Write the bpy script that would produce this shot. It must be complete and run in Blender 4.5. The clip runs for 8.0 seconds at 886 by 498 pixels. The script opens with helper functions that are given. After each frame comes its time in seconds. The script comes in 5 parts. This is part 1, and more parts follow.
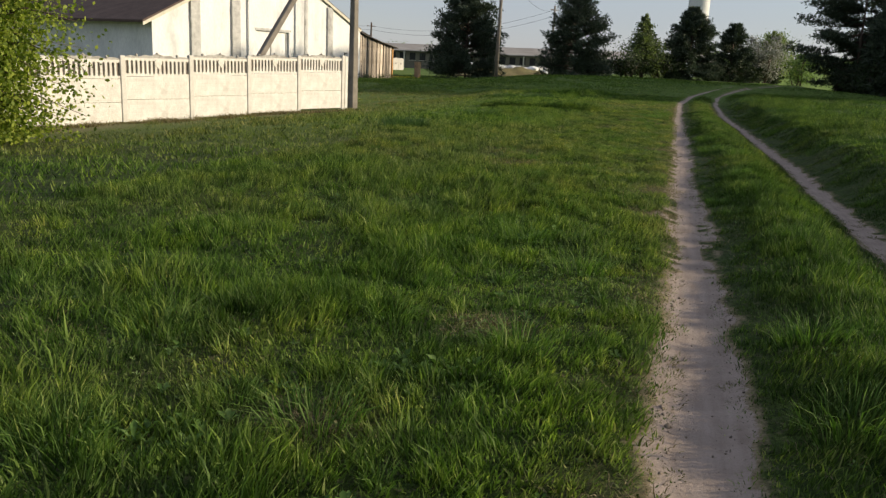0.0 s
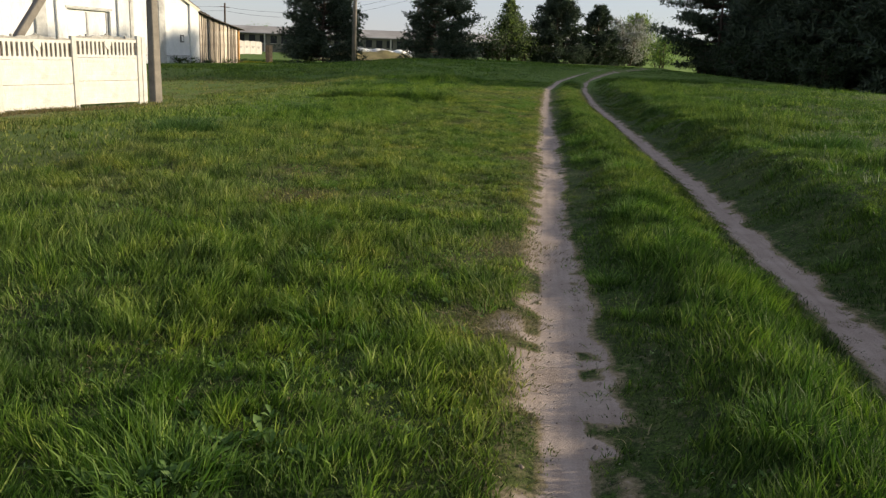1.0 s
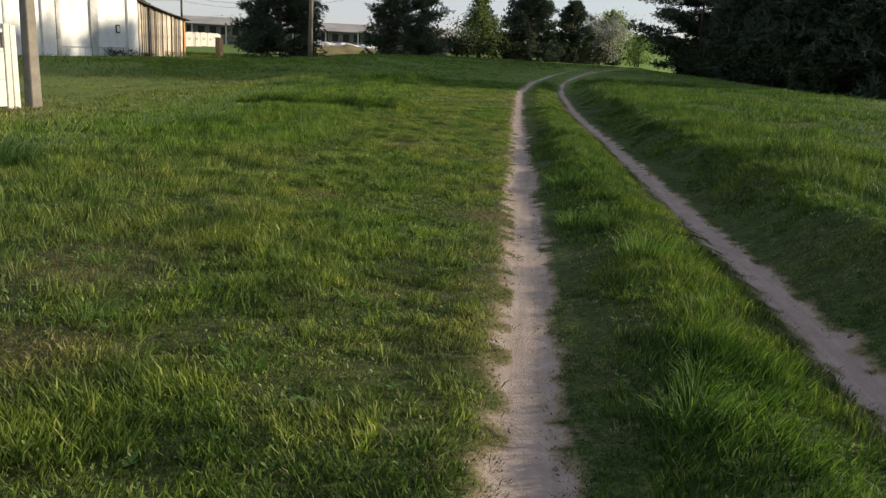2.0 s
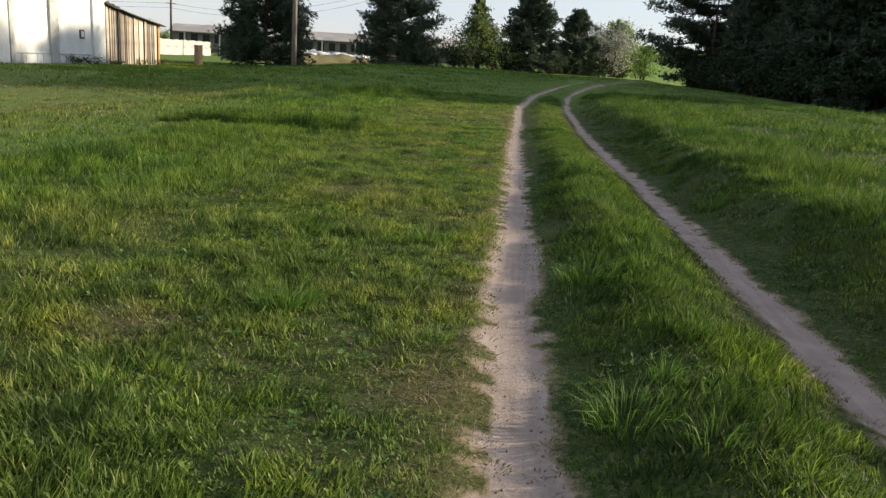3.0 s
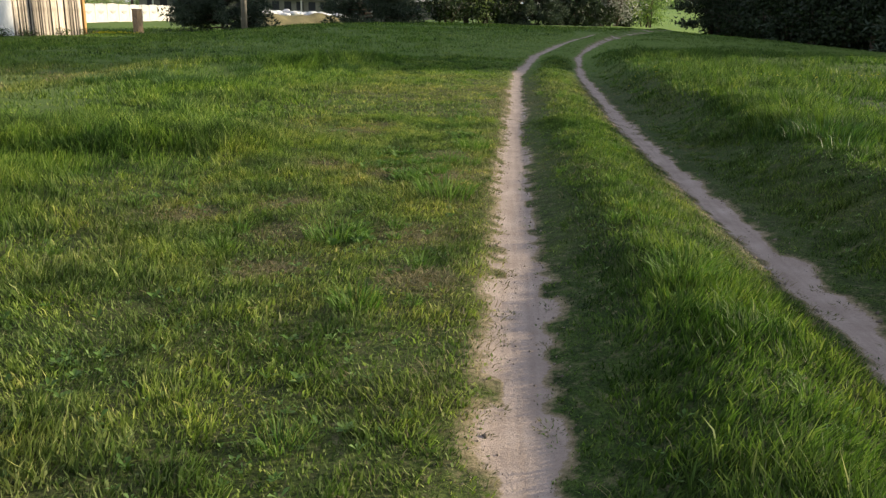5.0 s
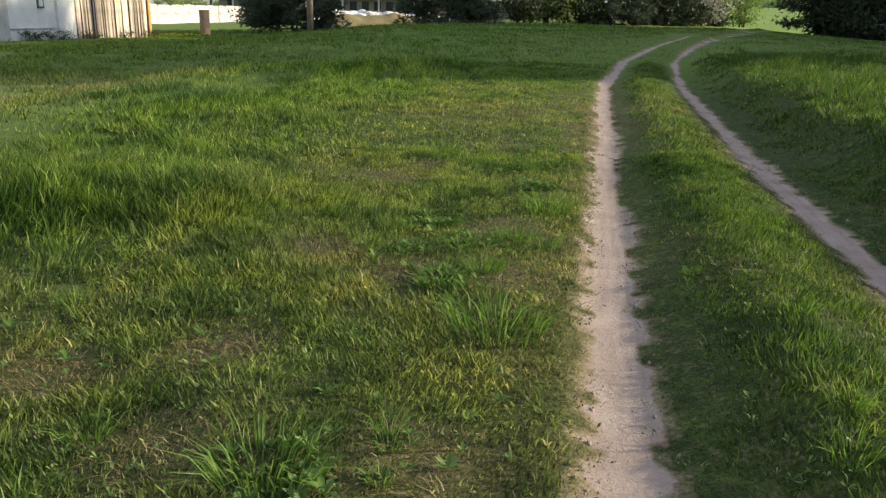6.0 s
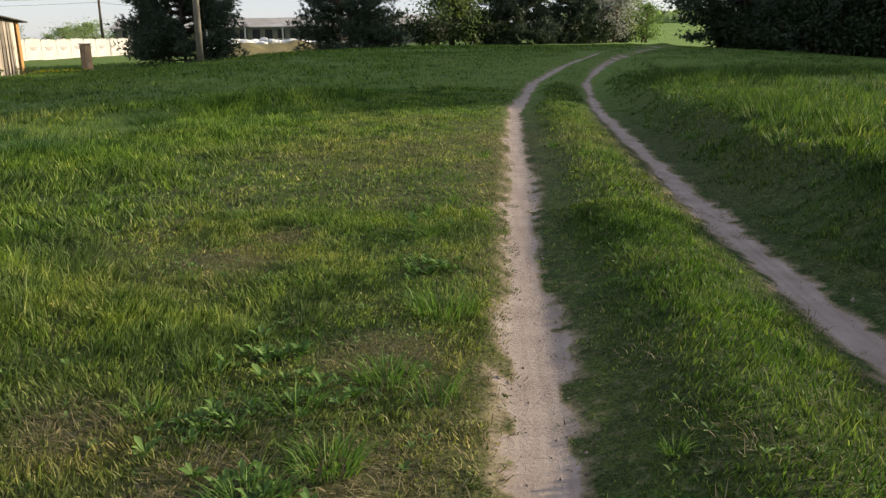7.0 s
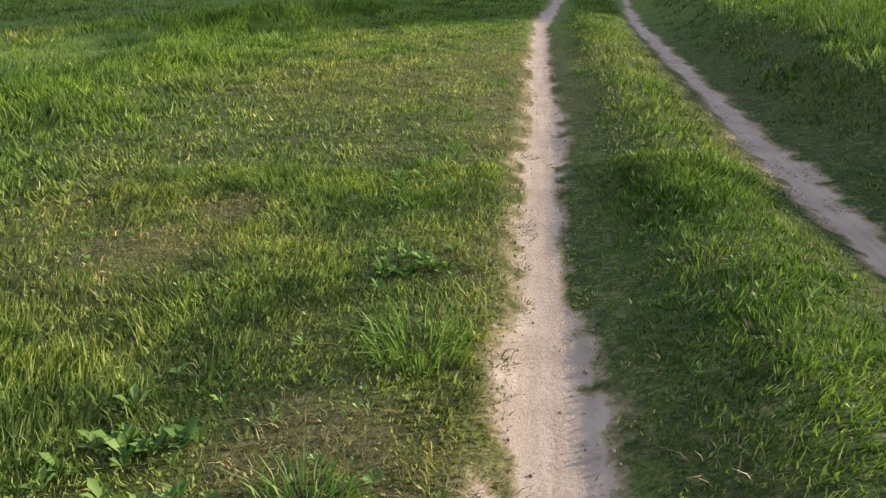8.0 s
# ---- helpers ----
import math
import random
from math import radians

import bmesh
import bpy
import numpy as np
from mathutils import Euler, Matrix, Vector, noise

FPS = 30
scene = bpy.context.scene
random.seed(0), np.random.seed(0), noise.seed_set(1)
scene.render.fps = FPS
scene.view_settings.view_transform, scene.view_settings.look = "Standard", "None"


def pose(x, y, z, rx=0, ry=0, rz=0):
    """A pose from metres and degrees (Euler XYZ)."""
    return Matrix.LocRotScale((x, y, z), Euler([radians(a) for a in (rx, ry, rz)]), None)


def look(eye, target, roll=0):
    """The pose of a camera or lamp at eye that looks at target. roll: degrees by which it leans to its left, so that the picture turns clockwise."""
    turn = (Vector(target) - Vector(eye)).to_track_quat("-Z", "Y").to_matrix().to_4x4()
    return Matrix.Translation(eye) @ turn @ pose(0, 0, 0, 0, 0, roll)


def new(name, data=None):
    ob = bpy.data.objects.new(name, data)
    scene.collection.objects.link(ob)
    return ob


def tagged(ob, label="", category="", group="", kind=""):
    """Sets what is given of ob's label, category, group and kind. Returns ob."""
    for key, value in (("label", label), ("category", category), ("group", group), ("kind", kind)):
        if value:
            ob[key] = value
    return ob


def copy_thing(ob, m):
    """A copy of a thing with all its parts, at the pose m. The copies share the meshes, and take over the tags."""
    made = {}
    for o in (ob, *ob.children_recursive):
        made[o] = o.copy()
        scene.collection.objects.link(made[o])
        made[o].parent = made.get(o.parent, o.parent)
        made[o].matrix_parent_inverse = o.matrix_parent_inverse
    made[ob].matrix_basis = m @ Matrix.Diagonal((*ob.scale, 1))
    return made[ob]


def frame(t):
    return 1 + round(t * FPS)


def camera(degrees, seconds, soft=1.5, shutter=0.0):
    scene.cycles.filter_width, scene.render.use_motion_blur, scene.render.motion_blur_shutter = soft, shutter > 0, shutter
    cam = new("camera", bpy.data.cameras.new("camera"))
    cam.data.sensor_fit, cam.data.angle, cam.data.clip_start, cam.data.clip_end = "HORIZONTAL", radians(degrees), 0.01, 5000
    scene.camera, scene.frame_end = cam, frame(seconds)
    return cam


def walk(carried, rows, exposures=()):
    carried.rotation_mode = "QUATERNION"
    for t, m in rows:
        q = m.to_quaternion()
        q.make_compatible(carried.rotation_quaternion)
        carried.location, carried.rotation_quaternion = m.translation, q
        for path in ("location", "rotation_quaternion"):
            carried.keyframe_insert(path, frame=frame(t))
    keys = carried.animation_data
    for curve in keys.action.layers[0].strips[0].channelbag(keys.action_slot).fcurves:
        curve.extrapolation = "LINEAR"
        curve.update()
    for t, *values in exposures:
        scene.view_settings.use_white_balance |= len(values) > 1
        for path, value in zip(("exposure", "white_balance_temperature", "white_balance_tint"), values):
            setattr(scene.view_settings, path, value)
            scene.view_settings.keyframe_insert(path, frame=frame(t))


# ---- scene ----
cam = camera(58.9, 8.0, soft=1.35)
PATH = [
    (0, (-0.191, -0.256, 1.541), (0.312, 1.623, 1.076), 2.8),
    (0.5, (1.059, 1.735, 1.563), (1.738, 3.554, 1.084), 2.5),
    (1, (2.188, 3.598, 1.545), (2.977, 5.369, 1.056), 2.6),
    (1.5, (3.28, 5.492, 1.602), (4.065, 7.261, 1.1), 2.7),
    (1.7, (3.705, 6.231, 1.635), (4.519, 7.987, 1.132), 2.9),
    (2.8, (6.175, 10.195, 1.531), (7.064, 11.919, 1.046), 3.9),
    (3, (6.589, 10.9, 1.556), (7.444, 12.646, 1.085), 3.8),
    (3.5, (7.511, 12.612, 1.549), (8.302, 14.386, 1.073), 3.6),
    (4, (8.485, 14.206, 1.542), (9.351, 15.93, 1.015), 2.5),
    (4.2, (8.857, 14.813, 1.519), (9.749, 16.513, 0.958), 2.2),
    (5.3, (10.865, 18.246, 1.501), (11.659, 19.987, 0.918), 1.1),
    (5.5, (11.137, 18.791, 1.512), (11.882, 20.548, 0.913), 1.2),
    (6, (11.765, 19.971, 1.525), (12.434, 21.765, 0.947), 1.2),
    (6.5, (12.288, 20.976, 1.522), (12.995, 22.767, 0.98), 0.7),
    (7, (12.858, 21.72, 1.502), (13.714, 23.451, 0.979), -0.7),
    (7.5, (13.347, 22.41, 1.455), (14.254, 24.083, 0.841), -1.5),
    (8, (13.727, 23.007, 1.45), (14.486, 24.708, 0.723), -1.5),
]
EXPOSURES = [(0.0, 0.26), (0.5, 0.38), (1.0, 0.53), (1.5, 0.49), (3.0, 0.86), (3.5, 0.57), (4.0, 0.76), (5.5, 1.08), (6.0, 1.1), (6.5, 0.86), (7.0, 0.85), (7.5, 1.03), (8.0, 1.46)]
walk(cam, [(t, look(eye, target, roll)) for t, eye, target, roll in PATH], EXPOSURES)

# ---- world and sun ----
SUN_FROM = Vector((0.97, -0.24, 0.0)).normalized()  # where the sun stands, on the plan
SUN_UP = 16.0
world = bpy.data.worlds.new("World")
scene.world = world
world.use_nodes = True
wn = world.node_tree.nodes
sky = wn.new("ShaderNodeTexSky")
sky.sky_type = "NISHITA"
sky.sun_disc = False
sky.sun_elevation = radians(SUN_UP)
sky.sun_rotation = math.atan2(SUN_FROM.x, SUN_FROM.y)
sky.dust_density = 0.4
sky.air_density = 1.0
sky.ozone_density = 1.5
wn["Background"].inputs["Strength"].default_value = 0.115
wl = world.node_tree.links
# a thin veil of high cloud over the clear sky
where = wn.new("ShaderNodeTexCoord")
flat = wn.new("ShaderNodeMapping")
flat.inputs["Scale"].default_value = (1.0, 1.0, 5.0)
wl.new(where.outputs["Generated"], flat.inputs["Vector"])
cloud = wn.new("ShaderNodeTexNoise")
cloud.inputs["Scale"].default_value = 2.2
cloud.inputs["Detail"].default_value = 6.0
wl.new(flat.outputs["Vector"], cloud.inputs["Vector"])
thick = wn.new("ShaderNodeMapRange")
thick.inputs["To Min"].default_value = 0.55
thick.inputs["To Max"].default_value = 0.85
wl.new(cloud.outputs["Fac"], thick.inputs["Value"])
veil = wn.new("ShaderNodeMix")
veil.data_type = "RGBA"
veil.inputs["B"].default_value = (3.2, 3.4, 4.1, 1.0)
wl.new(thick.outputs["Result"], veil.inputs["Factor"])
wl.new(sky.outputs["Color"], veil.inputs["A"])
wl.new(veil.outputs["Result"], wn["Background"].inputs["Color"])
sun = new("sun", bpy.data.lights.new("sun", "SUN"))
sun.data.energy = 5.0
sun.data.angle = radians(0.9)
sun.data.color = (1.0, 0.86, 0.63)
sun.matrix_world = look(SUN_FROM * 100 + Vector((0, 0, 100 * math.tan(radians(SUN_UP)))), (0, 0, 0))

# ---- materials ----
def mat(name, rough=0.8, spec=0.3):
    m = bpy.data.materials.new(name)
    m.use_nodes = True
    b = m.node_tree.nodes["Principled BSDF"]
    b.inputs["Roughness"].default_value = rough
    b.inputs["Specular IOR Level"].default_value = spec
    return m, m.node_tree.nodes, m.node_tree.links, b


def noise_tex(n, l, scale, detail=4.0, rough=0.6, stretch=None, co="Object"):
    tex = n.new("ShaderNodeTexNoise")
    tex.inputs["Scale"].default_value = scale
    tex.inputs["Detail"].default_value = detail
    tex.inputs["Roughness"].default_value = rough
    tc = n.new("ShaderNodeTexCoord")
    if stretch:
        mp = n.new("ShaderNodeMapping")
        mp.inputs["Scale"].default_value = stretch
        l.new(tc.outputs[co], mp.inputs["Vector"])
        l.new(mp.outputs["Vector"], tex.inputs["Vector"])
    else:
        l.new(tc.outputs[co], tex.inputs["Vector"])
    return tex.outputs["Fac"]


def ramp(n, l, fac, stops):
    r = n.new("ShaderNodeValToRGB")
    while len(r.color_ramp.elements) < len(stops):
        r.color_ramp.elements.new(0.5)
    for e, (p, c) in zip(r.color_ramp.elements, stops):
        e.position = p
        e.color = (*c, 1.0) if len(c) == 3 else c
    l.new(fac, r.inputs["Fac"])
    return r.outputs["Color"]


def mix(n, l, fac, a, b, kind="MIX"):
    x = n.new("ShaderNodeMix")
    x.data_type = "RGBA"
    x.blend_type = kind
    for sock, v in ((x.inputs["Factor"], fac), (x.inputs["A"], a), (x.inputs["B"], b)):
        if isinstance(v, (int, float)):
            sock.default_value = v
        elif isinstance(v, tuple):
            sock.default_value = (*v, 1.0)
        else:
            l.new(v, sock)
    return x.outputs["Result"]


def bump(n, l, b, height, strength=0.4, distance=0.02):
    k = n.new("ShaderNodeBump")
    k.inputs["Strength"].default_value = strength
    k.inputs["Distance"].default_value = distance
    l.new(height, k.inputs["Height"])
    l.new(k.outputs["Normal"], b.inputs["Normal"])


def surface(name, dark, light, scale=6.0, rough=0.85, grain=60.0, spec=0.25, stain=None, stain_at=(0.55, 0.75), stretch=None,
            relief=0.3, island=0.0, per_object=0.0, metal=0.0):
    """Two tones blended by a broad noise, fine grain in tone and relief, and stains of a third tone."""
    m, n, l, b = mat(name, rough, spec)
    broad = noise_tex(n, l, scale, 5.0, 0.65, stretch)
    fine = noise_tex(n, l, grain, 3.0, 0.7, stretch)
    c = ramp(n, l, broad, [(0.3, dark), (0.7, light)])
    g = ramp(n, l, fine, [(0.3, (0.72, 0.72, 0.72)), (0.75, (1.12, 1.12, 1.12))])
    c = mix(n, l, 0.6, c, g, "MULTIPLY")
    if stain:
        where = noise_tex(n, l, scale * 0.45, 8.0, 0.7, stretch)
        f = ramp(n, l, where, [(stain_at[0], (0, 0, 0)), (stain_at[1], (1, 1, 1))])
        c = mix(n, l, f, c, stain)
    if island or per_object:
        if island:
            v = n.new("ShaderNodeNewGeometry").outputs["Random Per Island"]
        else:
            v = n.new("ShaderNodeObjectInfo").outputs["Random"]
        k = max(island, per_object)
        t = ramp(n, l, v, [(0.0, (1 - k,) * 3), (1.0, (1 + k,) * 3)])
        c = mix(n, l, 1.0, c, t, "MULTIPLY")
    l.new(c, b.inputs["Base Color"])
    b.inputs["Metallic"].default_value = metal
    bump(n, l, b, fine, relief, 0.01)
    return m


def leaf(name, stops, patch=None, patch_scale=0.35, through_tone=(0.62, 0.78, 0.14), glow=0.42, rough=0.6, spec=0.25, dry=None):
    """Foliage: a tone for each blade, a second tone in patches over the ground, and light that passes through."""
    m, n, l, b = mat(name, rough, spec)
    geo = n.new("ShaderNodeNewGeometry")
    c = ramp(n, l, geo.outputs["Random Per Island"], stops)
    if dry:
        parched = n.new("ShaderNodeAttribute")
        parched.attribute_name = "dry"
        c = mix(n, l, parched.outputs["Fac"], c, ramp(n, l, geo.outputs["Random Per Island"], dry))
    if patch:
        tex = n.new("ShaderNodeTexNoise")
        tex.inputs["Scale"].default_value = patch_scale
        tex.inputs["Detail"].default_value = 5.0
        l.new(geo.outputs["Position"], tex.inputs["Vector"])
        f = ramp(n, l, tex.outputs["Fac"], [(0.42, (0, 0, 0)), (0.66, (1, 1, 1))])
        c = mix(n, l, f, c, mix(n, l, 1.0, c, patch, "MULTIPLY"))
        dab = n.new("ShaderNodeTexNoise")
        dab.inputs["Scale"].default_value = 1.9
        dab.inputs["Detail"].default_value = 4.0
        l.new(geo.outputs["Position"], dab.inputs["Vector"])
        c = mix(n, l, 1.0, c, ramp(n, l, dab.outputs["Fac"], [(0.36, (0.5, 0.58, 0.56)), (0.5, (1.0, 1.0, 1.0)), (0.66, (1.4, 1.25, 1.0))]), "MULTIPLY")
        fleck = n.new("ShaderNodeTexNoise")
        fleck.inputs["Scale"].default_value = 7.5
        fleck.inputs["Detail"].default_value = 3.0
        l.new(geo.outputs["Position"], fleck.inputs["Vector"])
        c = mix(n, l, 1.0, c, ramp(n, l, fleck.outputs["Fac"], [(0.36, (0.7, 0.73, 0.68)), (0.5, (0.97, 0.98, 0.95)), (0.64, (1.28, 1.22, 1.15))]), "MULTIPLY")
    l.new(c, b.inputs["Base Color"])
    tr = n.new("ShaderNodeBsdfTranslucent")
    l.new(mix(n, l, 0.6, c, mix(n, l, 1.0, c, tuple(2.2 * v for v in through_tone), "MULTIPLY")), tr.inputs["Color"])
    mx = n.new("ShaderNodeMixShader")
    mx.inputs["Fac"].default_value = glow
    l.new(b.outputs["BSDF"], mx.inputs[1])
    l.new(tr.outputs["BSDF"], mx.inputs[2])
    l.new(mx.outputs["Shader"], n["Material Output"].inputs["Surface"])
    return m


WHITEWASH = surface("whitewash", (0.66, 0.66, 0.65), (0.82, 0.81, 0.79), 0.9, 0.9, 14.0, stain=(0.4, 0.4, 0.4), stain_at=(0.51, 0.72), stretch=(1.0, 1.0, 0.4), relief=0.4)
GREY_BRICK = surface("worn_brick", (0.38, 0.37, 0.36), (0.6, 0.59, 0.57), 2.5, 0.9, 22.0, stain=(0.2, 0.19, 0.18), relief=0.5)
FENCE_CONCRETE = surface("fence_concrete", (0.56, 0.53, 0.485), (0.76, 0.73, 0.675), 3.2, 0.9, 24.0, stain=(0.42, 0.385, 0.34), stain_at=(0.56, 0.82), relief=0.9)
FENCE_POST = surface("fence_post", (0.5, 0.475, 0.43), (0.68, 0.65, 0.6), 3.0, 0.9, 35.0, stain=(0.3, 0.28, 0.25), relief=0.4)
# brown toned down so that the shade between the balusters is in the colour
RECESS_SHADE = surface("shade_toned_recess", (0.17, 0.145, 0.125), (0.27, 0.235, 0.2), 4.0, 0.95, 30.0, stain=(0.2, 0.17, 0.14), relief=0.5)
POLE_CONCRETE = surface("pole_concrete", (0.16, 0.14, 0.118), (0.27, 0.24, 0.2), 3.0, 0.9, 45.0, stain=(0.17, 0.15, 0.13), relief=0.4)
PLANK = surface("weathered_plank", (0.25, 0.205, 0.165), (0.62, 0.54, 0.45), 3.5, 0.85, 26.0, stain=(0.1, 0.06, 0.035), stain_at=(0.5, 0.7), stretch=(6.0, 6.0, 0.35), relief=0.6, per_object=0.6)
RUST_BOARD = surface("orange_board", (0.28, 0.14, 0.05), (0.5, 0.28, 0.11), 3.0, 0.85, 25.0, stain=(0.1, 0.05, 0.025), stretch=(5.0, 5.0, 0.6), relief=0.5, per_object=0.25)
ROOF_BROWN = surface("brown_roof", (0.075, 0.05, 0.042), (0.13, 0.09, 0.075), 1.6, 0.85, 12.0, relief=0.5)
ROOF_FELT = surface("dark_felt", (0.05, 0.045, 0.04), (0.1, 0.09, 0.08), 2.0, 0.9, 20.0)
FASCIA = surface("pale_fascia", (0.5, 0.47, 0.38), (0.66, 0.62, 0.52), 3.0, 0.85, 25.0)
ASBESTOS = surface("grey_sheet_roof", (0.27, 0.245, 0.22), (0.4, 0.37, 0.34), 0.3, 0.85, 5.0, stain=(0.5, 0.47, 0.45))
FAR_WALL = surface("far_wall", (0.14, 0.13, 0.1), (0.24, 0.22, 0.17), 0.5, 0.9, 6.0)
# near-black that stands for the shade inside openings and gaps
SHADED_HOLE = surface("shaded_opening", (0.02, 0.02, 0.02), (0.035, 0.035, 0.035), 2.0, 0.6, 9.0)
PILLAR_BRICK = surface("pillar_brick", (0.26, 0.18, 0.11), (0.44, 0.31, 0.19), 4.0, 0.9, 30.0, stain=(0.12, 0.1, 0.08), relief=0.5)
RUBBLE = surface("pale_rubble", (0.55, 0.54, 0.52), (0.8, 0.79, 0.77), 1.5, 0.9, 12.0, island=0.3)
FAR_WHITE = surface("old_whitewash", (0.38, 0.36, 0.33), (0.56, 0.53, 0.49), 1.2, 0.9, 10.0, stain=(0.26, 0.24, 0.22), stain_at=(0.55, 0.7), relief=0.4)
LICHEN = surface("lichened_rim", (0.24, 0.225, 0.21), (0.5, 0.48, 0.44), 7.0, 0.95, 40.0, stain=(0.12, 0.11, 0.1), relief=0.7)
FENCE_POST_GREY = surface("relief_grey", (0.28, 0.26, 0.25), (0.38, 0.36, 0.34), 3.0, 0.9, 20.0)
TOWER_STEEL = surface("tower_paint", (0.6, 0.6, 0.6), (0.76, 0.76, 0.75), 0.8, 0.6, 10.0, stain=(0.45, 0.36, 0.3), stain_at=(0.62, 0.8))
BARK = surface("dark_bark", (0.055, 0.042, 0.034), (0.14, 0.1, 0.075), 6.0, 0.9, 30.0, stretch=(3, 3, 0.7), relief=0.7)
BIRCH_BARK = surface("birch_bark", (0.5, 0.48, 0.45), (0.75, 0.74, 0.7), 5.0, 0.8, 30.0, stain=(0.06, 0.05, 0.05), stain_at=(0.58, 0.64), stretch=(1, 1, 3.0))
WIRE = surface("wire", (0.03, 0.03, 0.03), (0.05, 0.05, 0.05), 5.0, 0.6, 20.0)
METAL_BOX = surface("grey_metal", (0.08, 0.08, 0.08), (0.15, 0.15, 0.14), 8.0, 0.6, 40.0)

DRY_TONES = [(0.0, (0.055, 0.07, 0.022)), (0.5, (0.132, 0.152, 0.054)), (0.85, (0.23, 0.235, 0.108)), (1.0, (0.33, 0.28, 0.17))]
GRASS = leaf("grass_blades", [(0.0, (0.022, 0.046, 0.008)), (0.45, (0.08, 0.148, 0.024)), (0.9, (0.155, 0.24, 0.052)), (1.0, (0.25, 0.31, 0.1))],
             patch=(1.12, 1.05, 0.95), patch_scale=0.4, through_tone=(0.52, 0.7, 0.2), glow=0.42, rough=0.55, spec=0.15, dry=DRY_TONES)
FRESH = leaf("fresh_blades", [(0.0, (0.014, 0.034, 0.007)), (0.45, (0.052, 0.1, 0.019)), (0.9, (0.108, 0.168, 0.04)), (1.0, (0.18, 0.22, 0.075))],
             patch=(1.12, 1.05, 0.95), patch_scale=0.4, through_tone=(0.47, 0.66, 0.17), glow=0.38, rough=0.6, spec=0.12, dry=DRY_TONES)
TUFT = leaf("tuft_blades", [(0.0, (0.04, 0.085, 0.014)), (0.6, (0.09, 0.158, 0.03)), (1.0, (0.19, 0.265, 0.08))], through_tone=(0.54, 0.74, 0.12), glow=0.36, spec=0.15)
DRY = leaf("dry_blades", [(0.0, (0.1, 0.08, 0.04)), (0.6, (0.175, 0.142, 0.074)), (1.0, (0.27, 0.225, 0.125))], glow=0.2)
WEED = leaf("weed_leaves", [(0.0, (0.05, 0.1, 0.018)), (0.6, (0.085, 0.155, 0.032)), (1.0, (0.145, 0.22, 0.065))], glow=0.3)
PALE_LEAF = leaf("pale_leaves", [(0.0, (0.08, 0.15, 0.035)), (0.6, (0.15, 0.23, 0.07)), (1.0, (0.28, 0.35, 0.15))], glow=0.3, through_tone=(0.5, 0.7, 0.2))
YELLOW = leaf("yellow_flowers", [(0.0, (0.45, 0.36, 0.01)), (1.0, (0.7, 0.58, 0.03))], glow=0.3)
MAT_GRASS = leaf("trodden_mats", [(0.0, (0.07, 0.075, 0.028)), (0.6, (0.13, 0.13, 0.052)), (1.0, (0.22, 0.19, 0.1))], glow=0.2)
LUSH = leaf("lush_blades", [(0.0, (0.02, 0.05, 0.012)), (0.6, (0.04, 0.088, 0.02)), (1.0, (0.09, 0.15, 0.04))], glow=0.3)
# leaves under the trees: their shade is put into this near-black tone
SHADE_LEAF = leaf("shaded_undergrowth", [(0.0, (0.01, 0.018, 0.008)), (0.6, (0.019, 0.032, 0.012)), (1.0, (0.038, 0.058, 0.022))], glow=0.2)
NEEDLE = leaf("pine_needles", [(0.0, (0.028, 0.042, 0.03)), (0.6, (0.058, 0.08, 0.052)), (1.0, (0.115, 0.145, 0.09))], glow=0.15, through_tone=(0.4, 0.55, 0.2))
BIRCH_LEAF = leaf("birch_leaves", [(0.0, (0.07, 0.11, 0.014)), (0.5, (0.16, 0.21, 0.026)), (1.0, (0.32, 0.36, 0.06))], glow=0.4)
YOUNG_LEAF = leaf("young_leaves", [(0.0, (0.045, 0.065, 0.032)), (0.55, (0.085, 0.112, 0.055)), (1.0, (0.2, 0.235, 0.12))], glow=0.45)
BUSH_LEAF = leaf("bush_leaves", [(0.0, (0.06, 0.1, 0.035)), (0.6, (0.1, 0.15, 0.055)), (1.0, (0.19, 0.25, 0.1))], glow=0.45)
SPRING_LEAF = leaf("spring_leaves", [(0.0, (0.08, 0.115, 0.035)), (0.6, (0.14, 0.18, 0.06)), (1.0, (0.25, 0.28, 0.12))], glow=0.45)
BLOSSOM = leaf("blossom", [(0.0, (0.07, 0.095, 0.05)), (0.4, (0.2, 0.22, 0.17)), (1.0, (0.52, 0.51, 0.49))], glow=0.4, through_tone=(0.45, 0.45, 0.45))
# young green lightened: the haze of distance is mixed into the base colour
HAZED_LEAF = leaf("hazed_leaves", [(0.0, (0.16, 0.2, 0.12)), (0.6, (0.22, 0.27, 0.16)), (1.0, (0.3, 0.35, 0.22))], glow=0.5)


